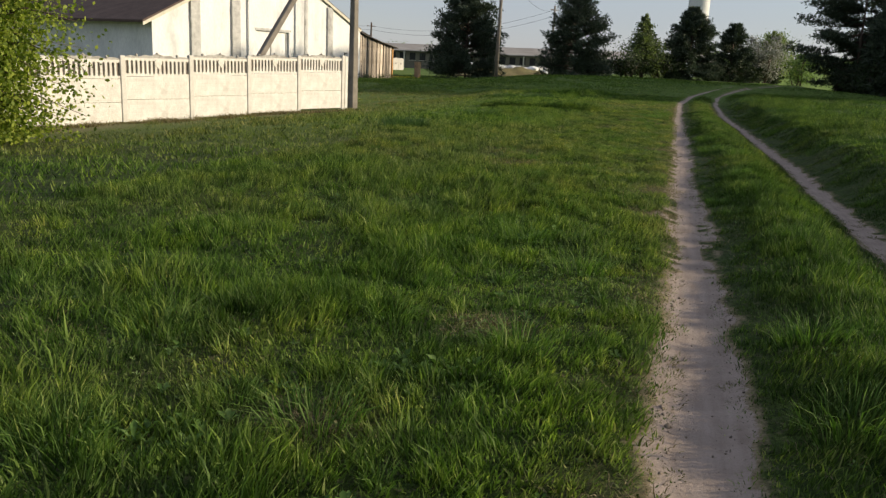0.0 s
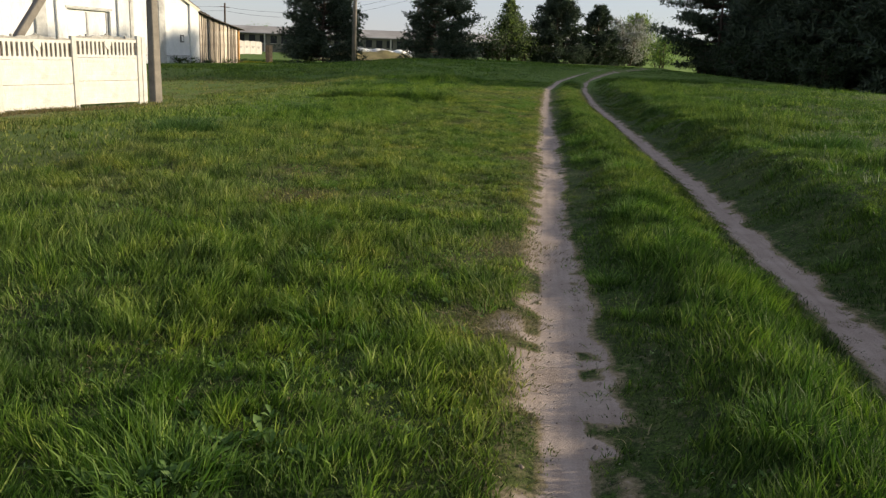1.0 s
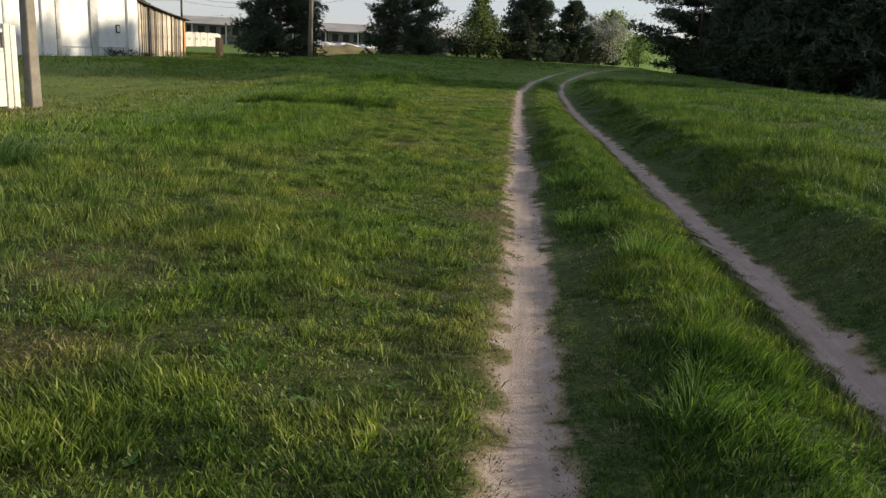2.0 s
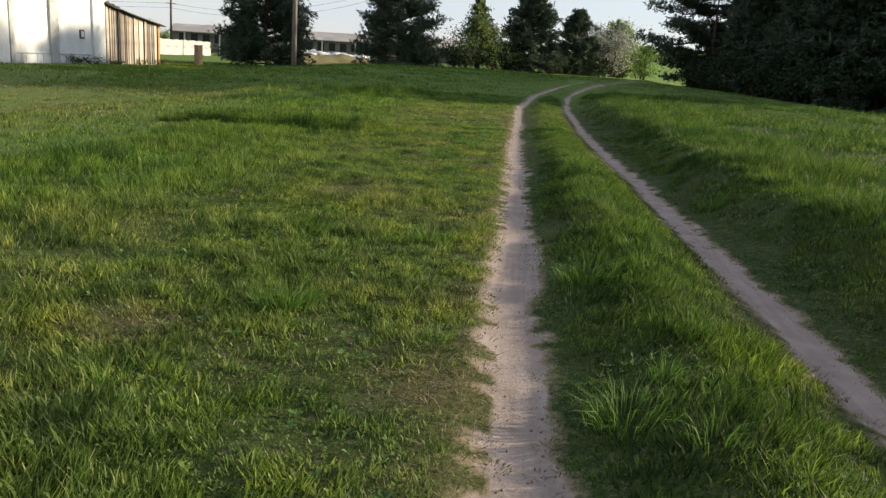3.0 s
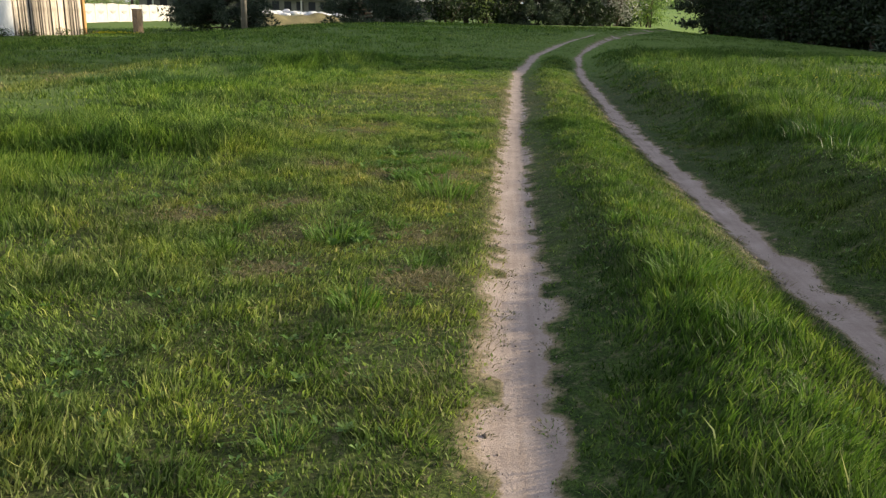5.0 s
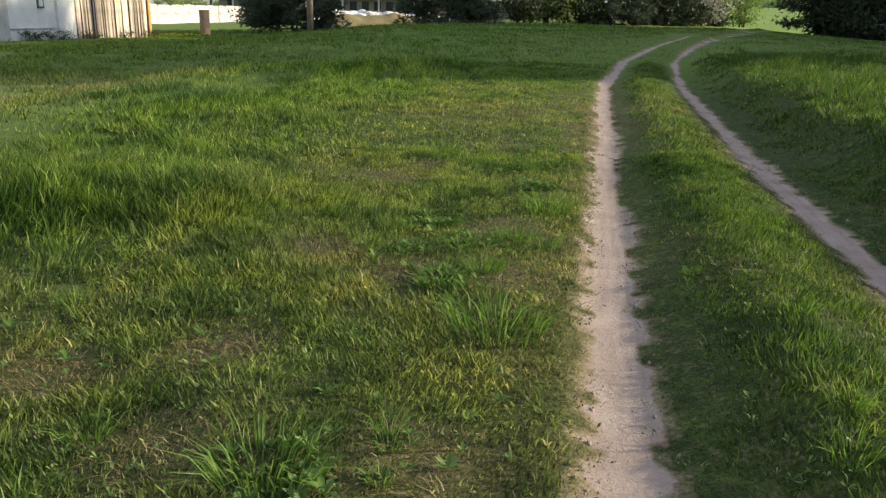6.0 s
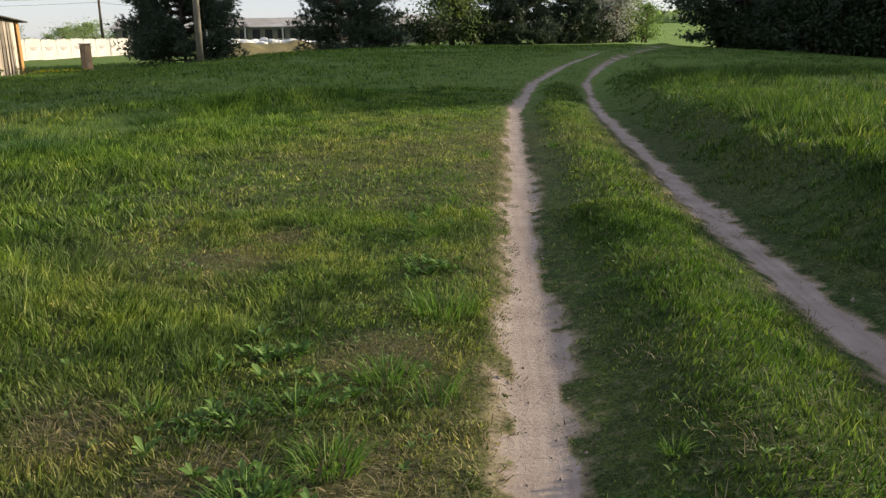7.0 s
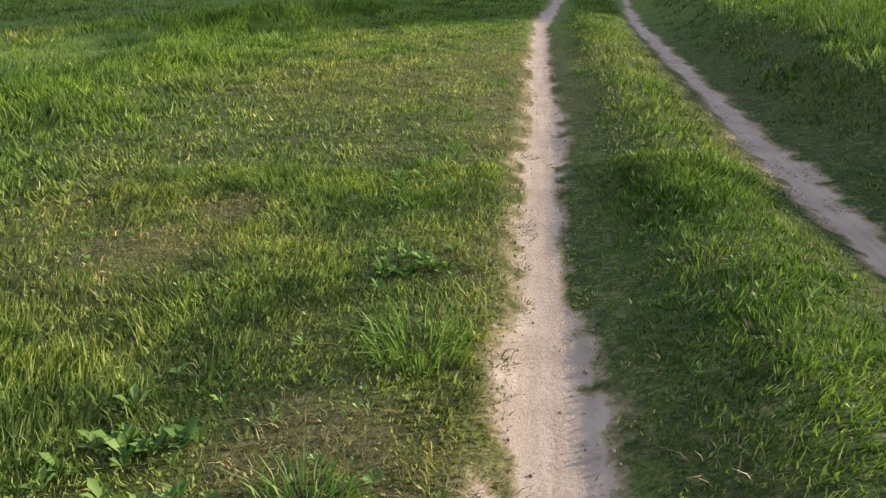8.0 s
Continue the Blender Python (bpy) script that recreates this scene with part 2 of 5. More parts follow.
def ground_material():
    m, n, l, b = mat("meadow_and_sand", 0.95, 0.15)
    geo = n.new("ShaderNodeNewGeometry")

    def tex(scale, detail=5.0, rough=0.65):
        t = n.new("ShaderNodeTexNoise")
        t.inputs["Scale"].default_value = scale
        t.inputs["Detail"].default_value = detail
        t.inputs["Roughness"].default_value = rough
        l.new(geo.outputs["Position"], t.inputs["Vector"])
        return t.outputs["Fac"]

    parched = n.new("ShaderNodeAttribute")
    parched.attribute_name = "dry"
    dry = parched.outputs["Fac"]
    lush = ramp(n, l, tex(7.0), [(0.3, (0.016, 0.03, 0.007)), (0.52, (0.032, 0.056, 0.012)), (0.75, (0.062, 0.092, 0.023))])
    brown = ramp(n, l, tex(9.0), [(0.3, (0.07, 0.062, 0.026)), (0.6, (0.125, 0.108, 0.052)), (0.8, (0.17, 0.14, 0.08))])
    turf = mix(n, l, dry, lush, mix(n, l, 0.6, lush, brown))
    turf = mix(n, l, mix(n, l, 1.0, ramp(n, l, tex(28.0, 3.0), [(0.5, (0, 0, 0)), (0.72, (0.6, 0.6, 0.6))]), dry, "MULTIPLY"), turf, (0.11, 0.085, 0.05))
    speck = ramp(n, l, tex(55.0, 6.0, 0.85), [(0.38, (0.25, 0.27, 0.22)), (0.5, (0.85, 0.9, 0.7)), (0.66, (1.8, 1.75, 1.4))])
    turf = mix(n, l, 1.0, turf, speck, "MULTIPLY")
    field = ramp(n, l, tex(0.05), [(0.35, (0.1, 0.18, 0.025)), (0.65, (0.145, 0.225, 0.035))])
    far = n.new("ShaderNodeAttribute")
    far.attribute_name = "field"
    turf = mix(n, l, far.outputs["Fac"], turf, field)
    sand = ramp(n, l, tex(3.5, 8.0, 0.7), [(0.3, (0.25, 0.197, 0.163)), (0.55, (0.342, 0.276, 0.233)), (0.75, (0.42, 0.348, 0.298))])
    sand = mix(n, l, ramp(n, l, tex(90.0, 3.0, 0.8), [(0.45, (0, 0, 0)), (0.75, (0.38, 0.38, 0.38))]), sand, (0.2, 0.15, 0.11))
    sand = mix(n, l, ramp(n, l, tex(14.0, 4.0, 0.7), [(0.57, (0, 0, 0)), (0.7, (0.4, 0.4, 0.4))]), sand, (0.17, 0.135, 0.105))
    # faint lines that wheels have drawn along the ruts
    lines = n.new("ShaderNodeCombineXYZ")
    for name, socket in (("along", "X"), ("across", "Y")):
        at = n.new("ShaderNodeAttribute")
        at.attribute_name = name
        l.new(at.outputs["Fac"], lines.inputs[socket])
    streak = n.new("ShaderNodeMapping")
    streak.inputs["Scale"].default_value = (1.3, 20.0, 1.0)
    l.new(lines.outputs["Vector"], streak.inputs["Vector"])
    drawn = n.new("ShaderNodeTexNoise")
    drawn.inputs["Scale"].default_value = 1.0
    drawn.inputs["Detail"].default_value = 4.0
    l.new(streak.outputs["Vector"], drawn.inputs["Vector"])
    sand = mix(n, l, 1.0, sand, ramp(n, l, drawn.outputs["Fac"], [(0.36, (0.89, 0.88, 0.87)), (0.55, (1.0, 1.0, 1.0)), (0.68, (1.05, 1.05, 1.05))]), "MULTIPLY")
    worn = n.new("ShaderNodeAttribute")
    worn.attribute_name = "worn"
    add = n.new("ShaderNodeMath")
    add.operation = "MULTIPLY_ADD"
    add.inputs[1].default_value = 1.0
    l.new(tex(16.0, 8.0, 0.8), add.inputs[0])
    l.new(worn.outputs["Fac"], add.inputs[2])
    litter = ramp(n, l, tex(40.0, 4.0, 0.8), [(0.35, (0.12, 0.095, 0.055)), (0.65, (0.27, 0.22, 0.135))])
    turf = mix(n, l, ramp(n, l, add.outputs["Value"], [(0.52, (0, 0, 0)), (0.78, (1, 1, 1))]), turf, litter)
    l.new(mix(n, l, ramp(n, l, add.outputs["Value"], [(0.82, (0, 0, 0)), (0.96, (1, 1, 1))]), turf, sand), b.inputs["Base Color"])
    bump(n, l, b, tex(38.0, 7.0, 0.7), 0.55, 0.02)
    return m


GROUND = ground_material()

# ---- lie of the land: s runs along the track, u across it to the right ----
DX, DY = 0.509, 0.8608
rng = np.random.default_rng(7)


def to_su(x, y):
    return DX * x + DY * y, DY * x - DX * y


def to_xy(s, u):
    return DX * s + DY * u, DY * s - DX * u


def smooth(v):
    v = np.clip(v, 0.0, 1.0)
    return v * v * (3 - 2 * v)


LATTICE = np.random.default_rng(3).random((256, 256))


def vnoise(x, y, size, shift=0):
    """Smooth noise from 0 to 1 with features about size metres across."""
    x, y = np.asarray(x) / size + 37.3 * shift, np.asarray(y) / size + 11.7 * shift
    i, j = np.floor(x).astype(int), np.floor(y).astype(int)
    a, b = x - i, y - j
    a, b = a * a * (3 - 2 * a), b * b * (3 - 2 * b)
    at = lambda p, q: LATTICE[p % 256, q % 256]
    return (at(i, j) * (1 - a) + at(i + 1, j) * a) * (1 - b) + (at(i, j + 1) * (1 - a) + at(i + 1, j + 1) * a) * b


# middles and half widths of the two ruts along the track
BEND_S = (-60, 4.0, 7.2, 11.0, 15.0, 20.0, 24.0, 28.0, 31.0, 34.0, 37.5, 41.0, 43.0, 47.0, 52.0, 56.5, 65.0, 99.0, 130.0, 400.0)
BEND_1 = (0.26, 0.26, 0.27, 0.21, 0.24, 0.21, 0.22, 0.18, 0.18, 0.23, 0.24, 0.28, 0.45, 0.9, 2.1, 3.6, 6.9, 14.3, 20.0, 60.0)
BEND_2 = (2.05, 2.05, 2.05, 2.05, 2.1, 2.01, 1.97, 1.88, 1.83, 1.86, 1.96, 1.97, 2.05, 2.3, 3.35, 4.75, 7.6, 16.6, 22.4, 62.5)
WIDE_S = (1.0, 8.5, 10.4, 11.7, 15.0, 19.6, 21.0, 23.2, 24.6, 27.5, 29.0, 31.0, 34.0, 40.0)
WIDE_1 = (0.185, 0.185, 0.17, 0.13, 0.15, 0.18, 0.17, 0.13, 0.16, 0.115, 0.14, 0.12, 0.13, 0.11)
WIDE_2 = (0.1, 0.1, 0.11, 0.11, 0.115, 0.13, 0.13, 0.12, 0.095, 0.085, 0.09, 0.095, 0.095, 0.08)


def rut_lines(s):
    wob = 0.012 * np.sin(s * 1.3 + 1) * (1 - smooth((s - 38) / 8))
    return np.interp(s, BEND_S, BEND_1) + wob, np.interp(s, BEND_S, BEND_2) + 0.6 * wob


def worn_amount(s, u):
    """1 on the bare sand of the two wheel ruts, falling to 0 in the turf beside them."""
    a, b = rut_lines(s)
    wa = np.interp(s, WIDE_S, WIDE_1) + 0.04 * (vnoise(s, 0 * s, 1.2) - 0.5) + 0.13 * np.exp(-(((s - 8.6) / 0.5) ** 2)) * (u < a)
    wb = np.interp(s, WIDE_S, WIDE_2) + 0.05 * (vnoise(s, 0 * s + 50, 1.3) - 0.5) - 0.08 * smooth((vnoise(s, 0 * s, 2.2, 30) - 0.5) / 0.2) * smooth((s - 34) / 8)
    ragged = 0.09 * (vnoise(s, u, 0.34, 2) - 0.5) + 0.07 * (vnoise(s, u, 0.12, 3) - 0.5)
    d1 = np.abs(u - a) - wa + ragged
    d2 = np.abs(u - b) - wb + ragged
    fade = 1 - 0.75 * smooth((vnoise(s, 0 * s + 9, 6.0, 4) - 0.45) / 0.2) * smooth((s - 58) / 10)
    fade = fade * (1 - smooth((s - 84) / 8))
    x, y = to_xy(s, u)
    out, along = 0.667 * (x - 3.34) - 0.745 * (y - 27.37), 0.745 * (x - 3.34) + 0.667 * (y - 27.37)
    foot = np.exp(-(((out - 0.5) / 1.15) ** 2)) * smooth((along + 20) / 2) * (1 - smooth((along - 0.3) / 0.8))
    pads = smooth((vnoise(1.5 * s, 0.7 * u, 0.17, 28) - 0.56) / 0.1) * smooth((np.minimum(np.abs(u - a), np.abs(u - b)) - 0.05) / 0.06) * smooth((vnoise(s, 0 * s, 1.3, 29) - 0.3) / 0.15)
    return np.maximum(np.clip(0.5 - np.minimum(d1, d2) / (0.13 + 0.11 * ((u < a) | ((u > a + 0.9) & (u < b)))), 0, 1) * fade * (1 - 0.95 * pads), foot * (0.02 + 0.3 * vnoise(x, y, 0.7, 23)))


def ridge_amount(s, u):
    """1 along the low swell of rank grass that crosses the meadow."""
    d = (s - 40.6) - 0.95 * (u + 6.3) + 0.8 * (vnoise(s, u, 2.0, 18) - 0.5)
    return np.exp(-((d / 0.9) ** 2)) * smooth((u + 10.5) / 2.5) * (1 - smooth((u + 4.2) / 1.6))


BARE = [(13.5, -2.6, 0.5), (12.0, -2.4, 0.35), (10.5, -0.1, 0.28), (8.6, -0.15, 0.25), (16.25, -0.15, 0.28), (16.8, -1.95, 0.3), (21.7, -1.7, 0.3), (24.5, -0.35, 0.2),
        (24.7, -1.3, 0.22), (25.95, -2.3, 0.25), (26.3, -1.65, 0.22), (25.45, -1.45, 0.25), (25.55, -0.55, 0.24), (27.55, -1.0, 0.18), (27.95, -1.65, 0.25), (27.6, -0.45, 0.2),
        (28.75, -0.55, 0.24), (30.4, -1.9, 0.4), (31.1, -1.65, 0.25), (4.1, -0.95, 0.2), (2.2, -0.1, 0.18), (2.6, -1.35, 0.2)]


def bare_amount(s, u, grow=1.0):
    """1 in the middle of the worn brown spots."""
    out = np.zeros(np.shape(s))
    for bs, bu, br in BARE:
        out = np.maximum(out, np.exp(-(((s - bs) ** 2 + (u - bu) ** 2) / (grow * br) ** 2)))
    return out


def bank_amount(s, u):
    """1 on the step of rank grass across the meadow, steep towards the start of the track and gentle beyond."""
    edge = 27.75 + 0.35 * (vnoise(u, 0 * u, 0.8, 33) - 0.5) + 0.12 * (u + 2.6)
    return smooth((s - edge) / 0.4) * (1 - smooth((s - edge - 0.7) / 2.2)) * smooth((u + 7.0) / 0.9) * (1 - smooth((u + 2.9) / 0.6))


def dryness(s, u):
    """0 in lush turf, 1 where the grass is parched and yellowish."""
    x, y = to_xy(s, u)
    a, b = rut_lines(s)
    d = 0.12 + 0.34 * smooth((s - 6) / 7)
    d = d * (1 - 0.75 * smooth((-u - 2.5) / 1.2) * (1 - smooth((-u - 6.5) / 2.0)) * smooth((s - 17) / 5))
    d = d + 0.3 * smooth((-u - 7.5) / 2.5) * (1 - smooth((s - 37) / 5)) + 0.2 * np.exp(-(((s - 36.5) / 2.5) ** 2)) * smooth((u + 5) / 1.5)
    d = np.where(u > a, d * (0.3 + 0.25 * smooth((s - 30) / 5)), d + 0.3 * np.exp(-(((u - a + 0.3) / 0.28) ** 2)))
    d = np.where(u > b, 0.08, d) + 0.25 * np.exp(-(((u - b + 0.28) / 0.14) ** 2))
    d = d * (1 - 0.7 * smooth((s - 40) / 4)) + 0.6 * bare_amount(s, u, 1.3)
    n = 0.55 * vnoise(x, y, 1.5, 41) + 0.45 * vnoise(x, y, 0.42, 42)
    return np.clip(d + 1.1 * (n - 0.5) * (0.35 + d), 0, 1)


def ground_z(x, y):
    s, u = to_su(np.asarray(x, float), np.asarray(y, float))
    z = 0.85 * smooth((s - 38) / 24) * smooth((u + 19.5) / 11) * (1 - 0.6 * smooth((u - 8) / 10))
    z = z + 4.5 * smooth((s - 90) / 220) * smooth((u + 15) / 30)
    z = z - 0.44 * smooth((-u - 6) / 9) * (1 - smooth((s - 30) / 18))
    z = z + (0.4 + 0.12 * (vnoise(s, u, 3.0, 8) - 0.5)) * smooth((u - 2.25 - 0.3 * (vnoise(s, u, 1.7, 9) - 0.5)) / 0.95) * (1 - smooth((s - 42) / 10))
    near = 1 - smooth((np.hypot(s - 20, u) - 60) / 40)
    z = z + near * (0.10 * (vnoise(x, y, 3.1, 5) - 0.5) + 0.05 * (vnoise(x, y, 0.8, 6) - 0.5)) * smooth((np.abs(u - 1.1) - 0.9) / 2.0)
    z = z + 0.16 * np.exp(-(((s - 33.5) / 2.6) ** 2) - ((u + 6.0) / 3.2) ** 2) + 0.1 * np.exp(-(((s - 28.5) / 1.3) ** 2) - ((u + 4.2) / 1.6) ** 2)
    a, b = rut_lines(s)
    z = z + near * 0.03 * (vnoise(x, y, 0.4, 7) - 0.5) * smooth((np.minimum(np.abs(u - a), np.abs(u - b)) - 0.15) / 0.3)
    crown = (0.14 - 0.02 * smooth((s - 25) / 4)) * np.exp(-(((u - 0.5 * a - 0.5 * b) / 0.42) ** 2)) * near
    z = z + 0.2 * ridge_amount(s, u) + 0.06 * bank_amount(s, u)
    out, along = 0.667 * (np.asarray(x) - 3.34) - 0.745 * (np.asarray(y) - 27.37), 0.745 * (np.asarray(x) - 3.34) + 0.667 * (np.asarray(y) - 27.37)
    z = z + 0.06 * vnoise(x, y, 1.1, 24) * np.exp(-(((out - 0.3) / 0.45) ** 2)) * smooth((along + 20) / 2) * (1 - smooth((along + 0.6) / 0.8))
    dip = 0.035 * np.exp(-((u - a) / 0.2) ** 4) + 0.035 * np.exp(-((u - b) / 0.17) ** 4)
    return z + crown - dip * near


def zat(x, y):
    return float(ground_z(x, y))


# ---- mesh helpers ----
def thing(name, label, category, group="", kind="", at=None, mesh=None):
    ob = new(name, mesh)
    if at is not None:
        ob.matrix_world = at
    return tagged(ob, label, category, group, kind)


def finish(bm, name, material, soft=False):
    me = bpy.data.meshes.new(name)
    bm.normal_update()
    bm.to_mesh(me)
    bm.free()
    me.materials.append(material)
    if soft:
        for p in me.polygons:
            p.use_smooth = True
    return me


def part(name, bm, material, parent, label="", at=None, soft=False):
    me = bm if isinstance(bm, bpy.types.Mesh) else finish(bm, name, material, soft)
    ob = new(name, me)
    ob.parent = parent
    if at is not None:
        ob.matrix_local = at
    return tagged(ob, label)


def arrays_mesh(name, verts, tris, material):
    """A mesh from an array of corners and an array of triangles."""
    me = bpy.data.meshes.new(name)
    verts = np.ascontiguousarray(verts, np.float32)
    tris = np.ascontiguousarray(tris, np.int32)
    me.vertices.add(len(verts))
    me.vertices.foreach_set("co", verts.ravel())
    me.loops.add(tris.size)
    me.loops.foreach_set("vertex_index", tris.ravel())
    me.polygons.add(len(tris))
    me.polygons.foreach_set("loop_start", np.arange(0, tris.size, tris.shape[1], dtype=np.int32))
    me.polygons.foreach_set("loop_total", np.full(len(tris), tris.shape[1], np.int32))
    me.update(calc_edges=True)
    me.materials.append(material)
    return me


def block(bm, x0, x1, y0, y1, z0, z1, bevel=0.0):
    m = Matrix.Translation(((x0 + x1) / 2, (y0 + y1) / 2, (z0 + z1) / 2)) @ Matrix.Diagonal((x1 - x0, y1 - y0, z1 - z0, 1))
    made = bmesh.ops.create_cube(bm, size=1.0, matrix=m)["verts"]
    if bevel:
        edges = list({e for v in made for e in v.link_edges})
        bmesh.ops.bevel(bm, geom=edges, offset=bevel, segments=1, affect="EDGES")
    return bm


def solid(outline, depth, bm=None):
    """A slab whose face has the outline [(x, z), ...], reaching from y = 0 back to y = depth."""
    bm = bm or bmesh.new()
    a = [bm.verts.new((x, 0, z)) for x, z in outline]
    b = [bm.verts.new((x, depth, z)) for x, z in outline]
    bm.faces.new(a)
    bm.faces.new(b[::-1])
    for i in range(len(a)):
        j = (i + 1) % len(a)
        bm.faces.new((a[j], a[i], b[i], b[j]))
    bmesh.ops.recalc_face_normals(bm, faces=bm.faces)
    return bm


def tube(bm, points, radii, sides=7):
    """A limb through the points, with a radius at each."""
    rings = []
    pts = [Vector(p) for p in points]
    for i, p in enumerate(pts):
        d = (pts[min(i + 1, len(pts) - 1)] - pts[max(i - 1, 0)]).normalized()
        q = d.to_track_quat("Z", "Y")
        rings.append([bm.verts.new(p + q @ Vector((radii[i] * math.cos(k * math.tau / sides), radii[i] * math.sin(k * math.tau / sides), 0))) for k in range(sides)])
    for a, b in zip(rings, rings[1:]):
        for k in range(sides):
            bm.faces.new((a[k], a[(k + 1) % sides], b[(k + 1) % sides], b[k]))
    bm.faces.new(rings[0][::-1])
    bm.faces.new(rings[-1])
    return bm


def upright(x, y, along, z=0.0):
    """A pose at (x, y) whose x axis runs along the plan direction given."""
    return pose(x, y, z, 0, 0, math.degrees(math.atan2(along[1], along[0])))


# ---- ground ----
def steps(inner, outer, first, growth):
    """Coordinates that widen steadily outside a closely ruled stretch."""
    out, v, d = [], inner, first
    while v < outer:
        d *= growth
        v += d
        out.append(v)
    return out


def build_ground():
    mid = list(np.arange(-1.2, 3.2, 0.06))
    us = [-v for v in steps(1.2, 3500, 0.09, 1.14)][::-1] + mid + steps(mid[-1], 3500, 0.09, 1.14)
    core = list(np.arange(-6, 1.5, 0.25)) + list(np.arange(1.5, 33, 0.085)) + list(np.arange(33, 62, 0.25))
    ss = [-8 - v for v in steps(0, 3000, 0.2, 1.2)][::-1] + core + steps(core[-1], 4000, 0.2, 1.07)
    s, u = np.meshgrid(np.array(ss), np.array(us), indexing="ij")
    x, y = to_xy(s, u)
    verts = np.stack([x, y, ground_z(x, y)], -1).reshape(-1, 3)
    r, c = s.shape
    i = (np.arange(r - 1)[:, None] * c + np.arange(c - 1)[None]).ravel()
    quads = np.stack([i, i + 1, i + c + 1, i + c], -1)[:, ::-1]
    me = arrays_mesh("ground", verts, quads, GROUND)
    worn = me.attributes.new("worn", "FLOAT", "POINT")
    worn.data.foreach_set("value", np.ascontiguousarray(worn_amount(s, u).ravel(), np.float32))
    fld = me.attributes.new("field", "FLOAT", "POINT")
    fld.data.foreach_set("value", np.ascontiguousarray(np.maximum(smooth((s - 74) / 12) * smooth((u - 3) / 5), np.maximum(0.6 * smooth((s - 36) / 12), 0.5 * smooth((-u - 4.5) / 3) * smooth((s - 9) / 8))).ravel(), np.float32))
    for name, values in (("along", s), ("across", u)):
        me.attributes.new(name, "FLOAT", "POINT").data.foreach_set("value", np.ascontiguousarray(values.ravel(), np.float32))
    parched = me.attributes.new("dry", "FLOAT", "POINT")
    parched.data.foreach_set("value", np.ascontiguousarray(dryness(s, u).ravel(), np.float32))
    me.polygons.foreach_set("use_smooth", np.ones(len(me.polygons), bool))
    return thing("ground", "uneven green meadow with two worn pale sandy wheel ruts", "meadow", kind="structure", mesh=me)


build_ground()


# ---- grass ----
def blades(name, x, y, h, w, material, lean=0.45, joints=True, heading=None, z=None):
    """One mesh of bent, tapering blades that stand at (x, y), h high and w wide."""
    k = len(x)
    z = ground_z(x, y) - 0.012 if z is None else z
    turn = math.tau * 1.5 * vnoise(x, y, 0.55, 43) + 1.3 * rng.normal(size=k) if heading is None else heading
    side = rng.random(k) * math.tau
    bend = h * lean * (0.3 + rng.random(k))
    rx, ry = np.cos(side) * w / 2, np.sin(side) * w / 2
    bx, by = np.cos(turn) * bend, np.sin(turn) * bend
    low = np.stack([x - rx, y - ry, z], -1)
    low2 = np.stack([x + rx, y + ry, z], -1)
    tip = np.stack([x + bx, y + by, z + h * (1 - 0.25 * lean * rng.random(k))], -1)
    parched = np.repeat(dryness(*to_su(x, y)), 5 if joints else 3).astype(np.float32)
    if not joints:
        v = np.stack([low, low2, tip], 1).reshape(-1, 3)
        t = np.arange(3 * k).reshape(-1, 3)
    else:
        m1 = np.stack([x + 0.33 * bx - 0.8 * rx, y + 0.33 * by - 0.8 * ry, z + 0.6 * h], -1)
        m2 = np.stack([x + 0.33 * bx + 0.8 * rx, y + 0.33 * by + 0.8 * ry, z + 0.6 * h], -1)
        v = np.stack([low, low2, m1, m2, tip], 1).reshape(-1, 3)
        o = 5 * np.arange(k)[:, None]
        t = np.concatenate([o + [0, 1, 3], o + [0, 3, 2], o + [2, 3, 4]], 1).reshape(-1, 3)
    me = arrays_mesh(name, v, t, material)
    me.attributes.new("dry", "FLOAT", "POINT").data.foreach_set("value", parched)
    return me


def scatter(s0, s1, u0, u1, per_m2):
    k = int((s1 - s0) * (u1 - u0) * per_m2)
    return s0 + rng.random(k) * (s1 - s0), u0 + rng.random(k) * (u1 - u0)


